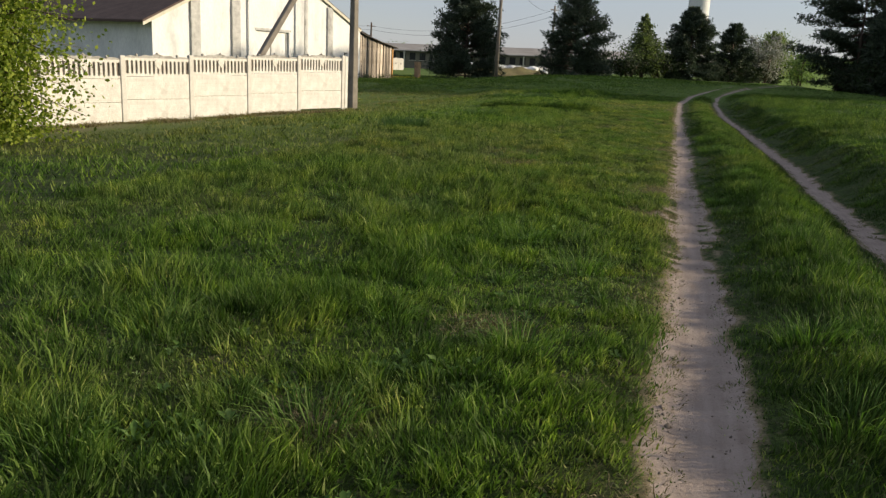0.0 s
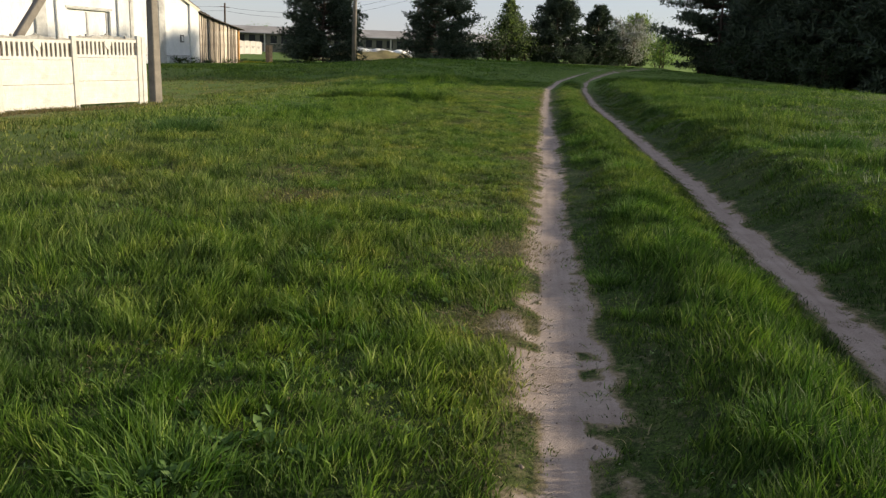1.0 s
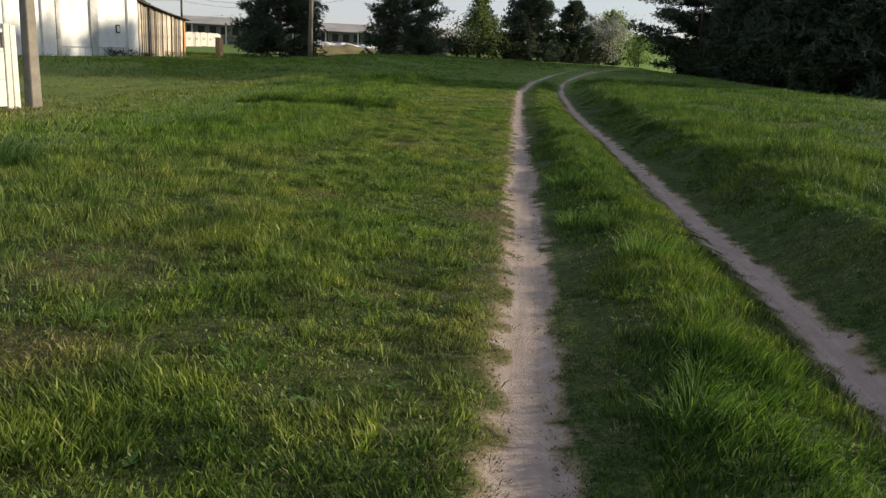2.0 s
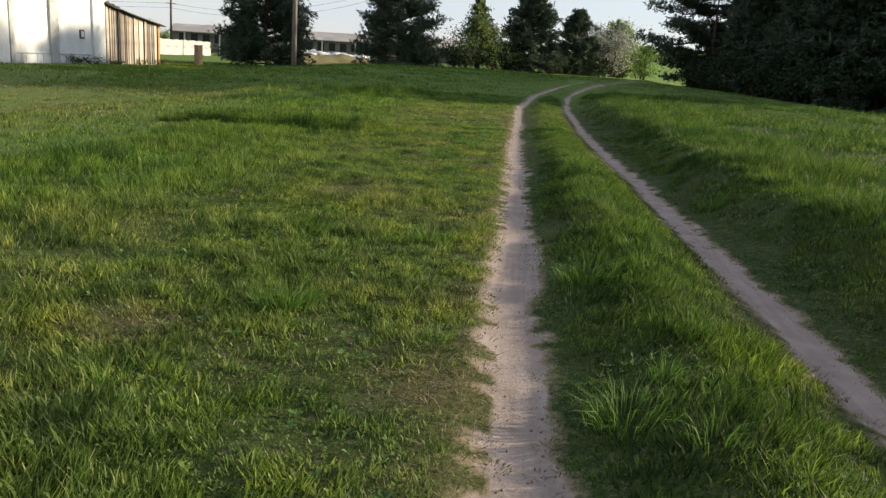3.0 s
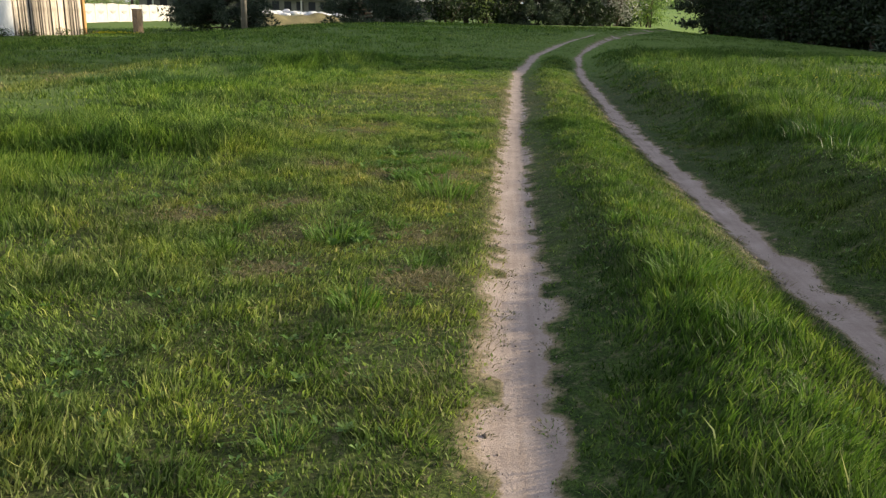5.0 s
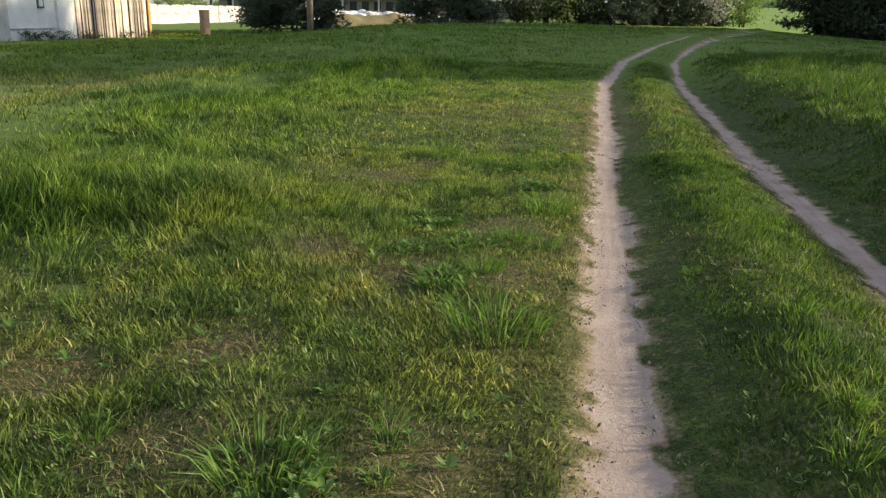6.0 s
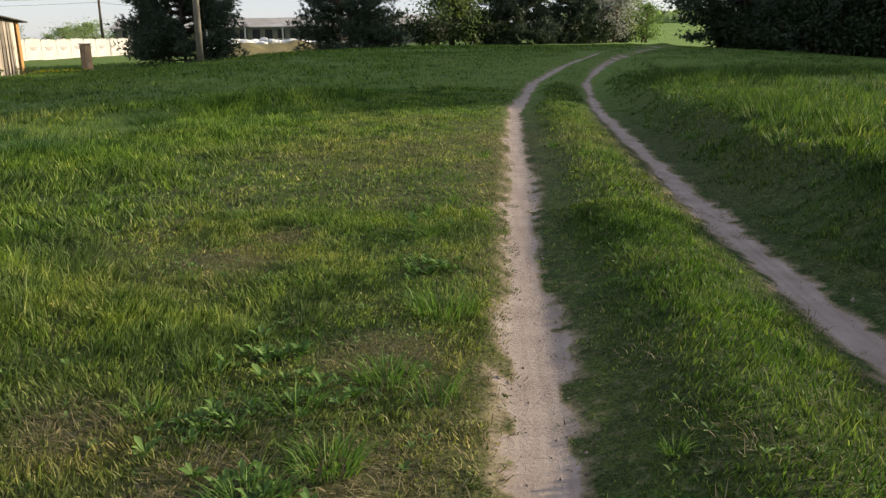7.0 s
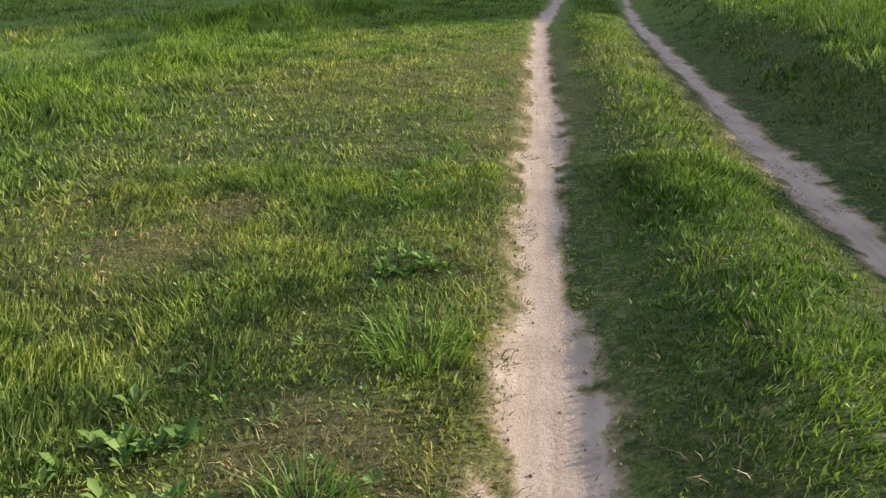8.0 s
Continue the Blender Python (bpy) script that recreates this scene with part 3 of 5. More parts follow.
def sward(s, u):
    """How tall the turf stands, in metres, and how likely a blade grows there."""
    x, y = to_xy(s, u)
    a, b = rut_lines(s)
    big, mid_, small = vnoise(x, y, 2.3, 11), vnoise(x, y, 0.7, 12), vnoise(x, y, 0.2, 13)
    tiny = vnoise(x, y, 0.09, 17)
    knots = smooth((0.35 * mid_ + 0.35 * small + 0.3 * tiny - 0.34) / 0.3)
    h = 0.046 + 0.078 * knots**1.3 * (0.4 + 0.9 * big) + 0.02 * mid_
    h = h * (0.72 + 0.56 * tiny)
    even = 0.55 * smooth((s - 21) / 5) * smooth((u + 3.2) / 1.0) * (u < b)
    h = h * (1 - even) + even * (0.07 + 0.03 * small)
    left = smooth((a - 0.6 - u) / 1.6)
    h = h * (1 - 0.22 * smooth((s - 9) / 6) * (1 - 0.6 * smooth((-u - 2.6) / 1.4))) * (0.78 + 0.42 * left * (0.5 + vnoise(x, y, 5.0, 16)))
    bank = smooth((u - b - 0.9) / 0.7) * (1 - smooth((s - 46) / 8))
    h = h + bank * (0.02 + 0.2 * smooth((vnoise(x, y, 1.6, 44) - 0.4) / 0.35) * (0.3 + 0.7 * mid_))
    hummock = smooth((vnoise(x, y, 3.4, 14) - 0.55) / 0.2) * smooth((a - 3.0 - u) / 2.0) * smooth((s - 14) / 6)
    h = h + 0.06 * hummock * (0.4 + mid_) + 0.1 * ridge_amount(s, u) + 0.1 * bank_amount(s, u) * (0.6 + 0.8 * small)
    middle = np.exp(-(((u - 0.42 * a - 0.58 * b) / 0.4) ** 2)) * (1 - smooth((s - 44) / 6))
    h = (h + middle * (0.025 + 0.08 * mid_) * (1 - 0.45 * smooth((s - 22) / 4))) * (1 - 0.18 * smooth((s - 25) / 3) * (u > a) * (u < b + 0.3))
    bare = smooth((vnoise(x, y, 1.1, 15) - 0.82) / 0.14) * (0.3 + 0.5 * small)
    bare = np.maximum(bare, bare_amount(s, u, 1.25) * (0.6 + 0.6 * small))
    bare = bare * smooth((u + 7) / 3) * (1 - smooth((s - 32) / 6))
    near_rut = np.minimum(np.abs(u - a), np.abs(u - b))
    grow = (1 - np.clip(1.25 * worn_amount(s, u), 0, 1)) * (1 - np.clip(0.72 * bare, 0, 1)) * (0.92 + 0.08 * knots)
    h = h * (0.32 + 0.68 * smooth((near_rut - 0.13) / np.where(u < a, 0.22, np.where(u < 0.5 * (a + b), 0.5, np.where(u < b, 0.25, 0.7))))) * (1 - 0.65 * np.clip(bare, 0, 1))
    by_fence = smooth((-u - 9) / 3) * (1 - smooth((s - 34) / 8))
    grow = grow * (1 - smooth((u - 12.0) / 5.0)) * smooth((u + 30) / 6)
    return h * (1 - 0.55 * by_fence), np.clip(grow, 0, 1)


def meadow(name, label, stretches, width, material, joints, tall=1.0, side=0):
    ss, uu = [], []
    for s0, s1, u0, u1, per_m2 in stretches:
        s, u = scatter(s0, s1, u0, u1, per_m2)
        ss.append(s)
        uu.append(u)
    s, u = np.concatenate(ss), np.concatenate(uu)
    h, grow = sward(s, u)
    keep = (rng.random(len(s)) < grow) & ((u - rut_lines(s)[0]) * side >= 0)
    s, u, h = s[keep], u[keep], h[keep]
    x, y = to_xy(s, u)
    h = tall * h * (0.6 + 0.75 * rng.random(len(h)))
    w = width * (0.6 + 0.8 * rng.random(len(h)))
    lean = 0.55 if joints else 0.7
    return thing(name, label, "grass", kind="stuff", mesh=blades(name, x, y, h, w, material, lean, joints))


meadow("meadow_turf", "dense short spring turf with bright and dull green blades", [
    (1.2, 14, -2.6, 0.4, 4300), (14, 32, -2.6, 0.4, 5000), (1.2, 31, -6.0, -2.6, 2000)], 0.009, GRASS, False, 0.85, -1)
meadow("strip_turf", "dense fresh green turf between the ruts and on the bank", [(1.2, 32, 0.1, 3.4, 4100), (1.2, 31, 3.4, 5.0, 1500)], 0.0084, FRESH, False, 0.85, 1)
meadow("meadow_grass", "longer bent grass blades standing over the turf", [
    (1.2, 32, -2.6, 0.4, 620), (1.2, 31, -6.0, -2.6, 330)], 0.0098, GRASS, True, 0.98, -1)
meadow("strip_grass", "longer bent blades between the ruts and on the bank", [(1.2, 32, 0.1, 2.4, 520), (1.2, 32, 2.4, 5.0, 280)], 0.0092, FRESH, True, 0.95, 1)
meadow("outer_meadow_grass", "rough green meadow grass between track and buildings", [
    (31, 46, -6, 1, 850), (3, 46, -17, -6, 240), (-7, 1.2, -8, 1, 130), (46, 62, -22, 3, 190)], 0.022, GRASS, False, 0.82, -1)
meadow("outer_bank_grass", "rough fresh grass on the bank before the wood", [(31, 46, 0, 5, 950), (12, 46, 5, 12, 340), (24, 46, 12, 17, 200), (1.2, 12, 5, 12, 150), (-7, 1.2, 0, 8, 130), (46, 62, 0, 17, 170)], 0.019, FRESH, False, 0.88, 1)
meadow("far_meadow_grass", "distant rough green meadow grass", [(60, 80, -30, 14, 55), (20, 62, -30, -17, 40)], 0.035, GRASS, False, 0.9)


def tufts(name, label, spots, blades_each, tall, spread, material, width=0.007, lean=1.1):
    """Dense clumps of long blades that fan out from one root."""
    s, u = spots
    k = len(s)
    x, y = to_xy(s, u)
    size = 0.6 + 0.8 * rng.random(k)
    n = blades_each
    turn = rng.random((k, n)) * math.tau
    off = np.sqrt(rng.random((k, n))) * spread * size[:, None]
    bx, by = (x[:, None] + np.cos(turn) * off * 0.5).ravel(), (y[:, None] + np.sin(turn) * off * 0.5).ravel()
    h = (tall * size[:, None] * (0.45 + 0.65 * rng.random((k, n)))).ravel()
    w = width * (0.7 + 0.7 * rng.random(k * n))
    return thing(name, label, "grass", kind="stuff", mesh=blades(name, bx, by, h, w, material, lean, True, turn.ravel()))


def off_track(s, u, gap=0.12):
    a, b = rut_lines(s)
    keep = np.minimum(np.abs(u - a), np.abs(u - b)) > 0.3 + gap
    return s[keep], u[keep]


def spots_of(pairs):
    return np.array([p[0] for p in pairs]), np.array([p[1] for p in pairs])


EXTRA_TUFTS = [(3.15, 0.85), (4.35, 0.86), (4.07, -1.55), (5.7, -0.6), (2.7, -1.85), (9.6, 0.6), (12.2, 1.05), (9.95, -1.55), (9.7, -2.15), (6.6, -1.2), (7.2, 1.1), (14.6, 1.15), (21.2, 1.0)]
tufts("grass_tufts", "long-bladed bright green grass clumps", off_track(*scatter(1.5, 46, -7, 7, 0.9)), 60, 0.12, 0.13, TUFT, 0.0048)
tufts("large_grass_tufts", "large fountain-shaped clumps of long grass", spots_of([(18.26, 0.74), (15.98, 0.72), (17.3, -1.2), (19.4, -0.54), (10.53, -1.9), (3.8, -0.72), (2.05, -2.25), (3.3, -2.7), (25.4, -1.06), (24.1, -0.66),
      (24.4, 1.1), (11.8, 0.92), (28.5, -0.5), (27.4, -0.8), (26.8, -0.41), (27.7, -0.6), (29.4, -0.3), (8.4, -1.1), (17.4, -1.2), (22.0, 2.5), (10.4, 2.4), (2.6, -1.4)] + EXTRA_TUFTS), 190, 0.17, 0.34, TUFT, 0.0058, 1.1)
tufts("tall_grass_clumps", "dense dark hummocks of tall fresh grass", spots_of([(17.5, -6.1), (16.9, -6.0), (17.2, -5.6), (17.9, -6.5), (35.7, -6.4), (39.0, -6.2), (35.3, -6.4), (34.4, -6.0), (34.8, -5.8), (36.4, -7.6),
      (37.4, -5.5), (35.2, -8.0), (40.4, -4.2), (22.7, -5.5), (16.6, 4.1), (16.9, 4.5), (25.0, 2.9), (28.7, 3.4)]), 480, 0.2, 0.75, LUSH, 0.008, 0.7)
bs, bu = scatter(27.4, 29.6, -7.0, -2.4, 42)
keep = bank_amount(bs, bu) > 0.35
tufts("rank_grass", "step of tall rank grass across the meadow", (bs[keep], bu[keep]), 46, 0.16, 0.3, FRESH, 0.008, 0.6)
tufts("tall_grass_tufts", "tall coarse fresh green grass clumps", off_track(*scatter(14, 46, -15, -3, 0.7)), 45, 0.12, 0.3, GRASS, 0.009, 0.7)
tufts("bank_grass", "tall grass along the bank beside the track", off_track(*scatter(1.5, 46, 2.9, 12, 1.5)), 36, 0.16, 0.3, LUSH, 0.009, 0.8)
tufts("dry_grass", "short tan withered grass along the rut edges", off_track(*scatter(1.5, 40, -4, 3, 3.5), gap=-0.14), 14, 0.045, 0.2, DRY, 0.005, 2.0)


tufts("dry_meadow_patches", "yellowish dry grass on the trodden ground before the barn", scatter(27, 41, -20, -9, 1.2), 26, 0.09, 0.6, DRY, 0.013, 1.2)
fs = rng.random(260)
tufts("fence_foot_litter", "brown withered litter along the fence foot", to_su(3.3 - 18 * 0.745 * fs + 0.35 * rng.random(260), 27.0 - 18 * 0.667 * fs - 0.5 * rng.random(260)), 34, 0.11, 0.5, DRY, 0.014, 1.3)


def rim(k, low, high, s0=1.5, s1=40.0):
    """Places along the edges of the ruts."""
    s = s0 + rng.random(k) * (s1 - s0)
    a, b = rut_lines(s)
    side = np.where(rng.random(k) < 0.5, -1, 1)
    return s, np.where(rng.random(k) < 0.62, a, b) + side * (low + (high - low) * rng.random(k))


tufts("rut_edge_tufts", "small trodden grass tufts on the rut edges", rim(1200, 0.1, 0.24), 12, 0.03, 0.07, GRASS, 0.0045, 1.3)
tufts("bare_spot_litter", "tan dead grass litter on bare spots", spots_of([(s + 0.38 * br * k + 0.04 * rng.normal(), u + 0.38 * br * j + 0.04 * rng.normal()) for s, u, br in BARE for k in (-2, -1, 0, 1, 2) for j in (-2, -1, 0, 1, 2)]), 34, 0.045, 0.2, DRY, 0.0045, 1.9)


es = 1.5 + rng.random(1000) * 36
tufts("rut_edge_litter", "tan and olive withered grass along the worn edge of the track", (es, np.where(rng.random(1000) < 0.7, rut_lines(es)[0] - 0.17 - 0.3 * rng.random(1000) ** 1.5, rut_lines(es)[1] - 0.14 - 0.18 * rng.random(1000))), 10, 0.05, 0.16, DRY, 0.005, 1.6)


def crumbs(name, label, s, u, size, material):
    """Crumbs of soil: small crooked four-sided lumps."""
    x, y = to_xy(s, u)
    k = len(x)
    r0 = size * (0.4 + rng.random(k) ** 2 * 1.6)
    c = np.stack([x, y, ground_z(x, y) + 0.2 * r0], -1)
    shape = np.array([[1, 0, -0.5], [-0.5, 0.87, -0.5], [-0.5, -0.87, -0.5], [0, 0, 0.7]])
    v = c[:, None] + shape[None] * r0[:, None, None] * (0.6 + 0.8 * rng.random((k, 4, 3)))
    o = 4 * np.arange(k)[:, None]
    t = np.concatenate([o + [0, 1, 3], o + [1, 2, 3], o + [2, 0, 3], o + [0, 2, 1]], 1).reshape(-1, 3)
    return thing(name, label, "soil", kind="stuff", mesh=arrays_mesh(name, v.reshape(-1, 3), t, material))


SOIL = surface("dark_soil", (0.1, 0.08, 0.062), (0.24, 0.195, 0.155), 20.0, 0.95, 90.0, island=0.4)
crumbs("soil_crumbs", "dark crumbs of soil strewn over the sandy ruts", *rim(5200, 0.03, 0.22), 0.0055, SOIL)
crumbs("soil_clods", "dark clods of broken turf along the rut edges", *rim(700, 0.11, 0.2), 0.012, SOIL)


def turf_pads(k):
    """Places where flat mats of turf lap over the sand, mostly in groups."""
    s = 1.5 + rng.random(k) * 34
    s = s[vnoise(s, 0 * s, 1.5, 19) > 0.42]
    a, b = rut_lines(s)
    pick = rng.random(len(s))
    inward = 0.07 + 0.12 * rng.random(len(s))
    return s, np.where(pick < 0.55, a - inward, np.where(pick < 0.7, a + inward + 0.02, np.where(pick < 0.85, b - inward + 0.03, b + inward - 0.03)))


tufts("turf_pads", "flat dark mats of trodden grass lapping over the sand", turf_pads(380), 80, 0.022, 0.1, MAT_GRASS, 0.006, 1.2)


def rosettes(name, label, spots, leaves, size, material, lift=0.25):
    """Low broad leaves that spread from a root, each folded along its rib."""
    s, u = spots
    k = len(s)
    x, y = to_xy(s, u)
    n = leaves
    turn = (rng.random((k, 1)) * math.tau + np.arange(n) * math.tau / n + 0.5 * rng.random((k, n))).ravel()
    ln = (size * (0.5 + rng.random((k, 1))) * (0.6 + 0.6 * rng.random((k, n)))).ravel()
    bx, by = np.repeat(x, n), np.repeat(y, n)
    z = ground_z(bx, by) + 0.01
    up = lift + 0.9 * rng.random(k * n)
    c, d = np.cos(turn), np.sin(turn)
    w = ln * (0.16 + 0.12 * rng.random(k * n))
    root = np.stack([bx, by, z], -1)
    l_ = np.stack([bx + c * ln * 0.6 - d * w, by + d * ln * 0.6 + c * w, z + ln * 0.62 * up], -1)
    r_ = np.stack([bx + c * ln * 0.6 + d * w, by + d * ln * 0.6 - c * w, z + ln * 0.62 * up], -1)
    rib = np.stack([bx + c * ln * 0.6, by + d * ln * 0.6, z + ln * 0.52 * up], -1)
    tip = np.stack([bx + c * ln, by + d * ln, z + ln * 0.7 * up], -1)
    v = np.stack([root, l_, rib, r_, tip], 1).reshape(-1, 3)
    o = 5 * np.arange(k * n)[:, None]
    t = np.concatenate([o + [0, 2, 1], o + [0, 3, 2], o + [1, 2, 4], o + [2, 3, 4]], 1).reshape(-1, 3)
    return thing(name, label, "weeds", kind="stuff", mesh=arrays_mesh(name, v, t, material))


def ground_leaves(name, label, spots, size, material):
    """Small single leaves held near the ground, each tilted its own way."""
    s, u = spots
    k = len(s)
    x, y = to_xy(s, u)
    grow = sward(s, u)
    keep = rng.random(k) < grow[1]
    x, y, lift = x[keep], y[keep], grow[0][keep] * (0.1 + 0.5 * rng.random(keep.sum()))
    k = len(x)
    turn, pitch, roll = rng.random(k) * math.tau, 0.15 + 0.75 * rng.random(k), 0.5 * rng.normal(size=k)
    ln = size * (0.6 + 0.8 * rng.random(k))
    c, d = np.cos(turn), np.sin(turn)
    w = ln * (0.2 + 0.12 * rng.random(k))
    z = ground_z(x, y) + lift
    fx, fy, fz = c * np.cos(pitch) * ln, d * np.cos(pitch) * ln, np.sin(pitch) * ln
    wx, wy, wz = -d * w, c * w, np.sin(roll) * w
    v = np.stack([np.stack([x, y, z], -1), np.stack([x + 0.5 * fx + wx, y + 0.5 * fy + wy, z + 0.55 * fz + wz], -1),
                  np.stack([x + fx, y + fy, z + fz], -1), np.stack([x + 0.5 * fx - wx, y + 0.5 * fy - wy, z + 0.55 * fz - wz], -1)], 1).reshape(-1, 3)
    o = 4 * np.arange(k)[:, None]
    me = arrays_mesh(name, v, np.concatenate([o + [0, 1, 2], o + [0, 2, 3]], 1).reshape(-1, 3), material)
    me.attributes.new("dry", "FLOAT", "POINT").data.foreach_set("value", np.repeat(dryness(*to_su(x, y)), 4).astype(np.float32))
    return thing(name, label, "weeds", kind="stuff", mesh=me)


ls, lu = scatter(1.5, 32, -3.0, 0.1, 420)
ground_leaves("leaf_carpet", "carpet of small green and olive leaves low in the turf", (ls, lu), 0.019, GRASS)
rosettes("broad_leaved_weeds", "low fresh green broad-leaved weeds in the grass", off_track(*scatter(1.5, 34, -4, 0.0, 9.0)), 8, 0.036, WEED)
rosettes("small_weeds", "small clover-like weeds in the grass", off_track(*scatter(1.5, 34, -4.0, 3.0, 16.0)), 4, 0.028, WEED)
WEED_CLUMPS = [(3.25, -1.1), (2.25, -1.94), (6.87, -0.96), (6.6, -1.25), (9.84, -1.49), (27.43, -0.8), (28.3, -0.78), (28.0, -1.1), (28.72, -1.08), (31.57, -0.67), (25.4, -0.95), (30.2, -0.45)]
ws, wu = np.repeat(spots_of(WEED_CLUMPS), 26, axis=1)
rosettes("leafy_weed_clumps", "clumps of broad fresh green dandelion-like leaves", (ws + 0.13 * rng.normal(size=len(ws)), wu + 0.13 * rng.normal(size=len(ws))), 7, 0.042, WEED, 0.7)



def patchy(s, u, size, low, shift):
    """Keeps the places that fall inside patches."""
    keep = vnoise(s, u, size, shift) > low
    return s[keep], u[keep]


rosettes("pale_leaf_weeds", "upright pale grey-green leaves scattered through the turf", patchy(*off_track(*scatter(1.5, 33, -4.5, 3.2, 44.0)), 0.8, 0.5, 26), 4, 0.019, PALE_LEAF, 0.9)
tufts("thatch", "flat brown dead grass lying in the turf", patchy(*off_track(*scatter(1.5, 33, -4.5, 2.4, 14.0)), 0.9, 0.42, 27), 12, 0.05, 0.2, DRY, 0.0045, 1.7)
rosettes("yellow_flowers", "patches of low yellow flowers on the bank", spots_of([(38.3 + 0.7 * rng.normal(), 5.6 + 1.2 * rng.normal()) for i in range(800)]), 5, 0.03, YELLOW)
rosettes("yellow_flowers", "low yellow flowers at the shed corner", to_su(13.4 + 0.8 * rng.normal(size=60), 66.6 + 0.7 * rng.normal(size=60)), 6, 0.12, YELLOW)


# ---- concrete panel fence ----
def scallop_top(x0, x1, z, rise, bumps=3):
    """The wavy top edge of a cast panel, from x1 back to x0."""
    pts = []
    for i in range(25):
        f = i / 24
        x = x1 + (x0 - x1) * f
        wave = abs(math.sin(f * math.pi * bumps)) * 0.45 + 0.55 * math.sin(f * math.pi) ** 6
        pts.append((x, z + rise * wave))
    return pts


def lattice_panel(width, material):
    """The top panel: rails, upright balusters with gaps between them, a heart in the middle and a scalloped rim."""
    bm = bmesh.new()
    solid([(0, 0), (width, 0), (width, 0.07), (0, 0.07)], 0.05, bm)
    solid([(0, 0.4), (width, 0.4), (width, 0.47), (0, 0.47)], 0.05, bm)
    n = 15
    for i in range(n + 1):
        x = width * i / n
        w = 0.036
        if 0 < i < n:
            solid([(x - w, 0.07), (x + w, 0.07), (x + w * 0.75, 0.235), (x + w, 0.4), (x - w, 0.4), (x - w * 0.75, 0.235)], 0.04, bm)
    heart = [(0.0, 0.2), (0.1, 0.31), (0.12, 0.38), (0.07, 0.43), (0.0, 0.4), (-0.07, 0.43), (-0.12, 0.38), (-0.1, 0.31)]
    solid([(width / 2 + x, z) for x, z in heart], -0.02, bm)
    return finish(bm, "lattice_panel", material)


def lattice_rim(width, material):
    """The uneven scalloped coping on top of a lattice panel, with a knob in the middle."""
    r = random.Random(3)
    top = [(x, z + r.uniform(-0.008, 0.012)) for x, z in scallop_top(0, width, 0.49, 0.085, 5)]
    bm = solid([(0, 0.472), (width, 0.472)] + top, 0.055)
    for k in (0.18, 0.5, 0.82):
        bmesh.ops.create_icosphere(bm, subdivisions=1, radius=0.045, matrix=Matrix.Translation((width * k, 0.025, 0.575 if k == 0.5 else 0.54)))
    return finish(bm, "rim", material)


def plain_panel(width, height, material, relief=0.0026):
    """A cast slab with a raised stone-like face inside a plain rim."""
    bm = solid([(0, 0), (width, 0), (width, height), (0, height)], 0.05)
    cols, rows = 15, 5
    r = random.Random(5)
    for j in range(rows):
        x = 0.05
        while x < width - 0.12:
            w = min(r.uniform(0.1, 0.24), width - 0.05 - x)
            z0 = 0.04 + (height - 0.08) * j / rows
            z1 = 0.04 + (height - 0.08) * (j + 1) / rows
            d = relief * r.uniform(0.4, 1.2)
            c = 0.012
            vs = [bm.verts.new(p) for p in ((x, 0, z0), (x + w, 0, z0), (x + w, 0, z1), (x, 0, z1), (x + c, -d, z0 + c), (x + w - c, -d, z0 + c), (x + w - c, -d, z1 - c), (x + c, -d, z1 - c))]
            for f in ((4, 5, 6, 7), (0, 1, 5, 4), (1, 2, 6, 5), (2, 3, 7, 6), (3, 0, 4, 7)):
                bm.faces.new([vs[k] for k in f])
            x += w
    return finish(bm, "slab_panel", material)


def fence_post(height, material):
    bm = bmesh.new()
    block(bm, -0.075, 0.075, -0.028, 0.08, 0, height, 0.012)
    return finish(bm, "post", material)


def panel_fence(x, y, along, bays, bay, drop, z0, label, group=""):
    """A run of bays that leads back from (x, y) against the direction given, each bay set a little lower than the one before."""
    fence = thing("concrete_fence", label, "fence", group, at=upright(x, y, along, z0))
    rim_mesh = lattice_rim(bay - 0.15, LICHEN)
    # thin plate added to close the gaps, coloured as dark as their shade
    back = finish(block(bmesh.new(), 0.0, bay - 0.15, 0.041, 0.049, 0.06, 0.41), "back_plate", RECESS_SHADE)
    lat, slab, post = lattice_panel(bay - 0.15, FENCE_CONCRETE), plain_panel(bay - 0.15, 0.58, FENCE_CONCRETE), fence_post(2.05, FENCE_POST)
    for i in range(bays + 1):
        z = -drop * i
        part("post", post, None, fence, at=pose(-bay * i, 0, z - 0.38, 0, random.uniform(-0.6, 0.6), 0))
        if i < bays:
            px, pz = -bay * (i + 1) + 0.075, z - drop * 0.5
            part("slab_panel", slab, None, fence, at=pose(px, 0, pz - 0.06))
            part("slab_panel", slab, None, fence, at=pose(px, 0, pz + 0.53, random.uniform(-0.5, 0.5)))
            top_panel = part("lattice_panel", lat, None, fence, "openwork top panel with balusters and wavy rim", at=pose(px, 0, pz + 1.12))
            part("back_plate", back, None, top_panel, "brown recessed plate behind the balusters, shade toned into its colour")
            part("rim", rim_mesh, None, top_panel, "grey lichened scalloped rim")
    return fence


FENCE_DIR = (0.745, 0.667)
panel_fence(3.34, 27.37, FENCE_DIR, 9, 2.13, 0.068, -0.1, "cream concrete panel fence with openwork baluster tops")
extra = thing("fence_end_post", "pale concrete end post beside the fence", "post", mesh=fence_post(2.0, FENCE_CONCRETE))
extra.matrix_world = upright(3.34 + 0.17 * 0.745, 27.37 + 0.17 * 0.667, FENCE_DIR, -0.45)


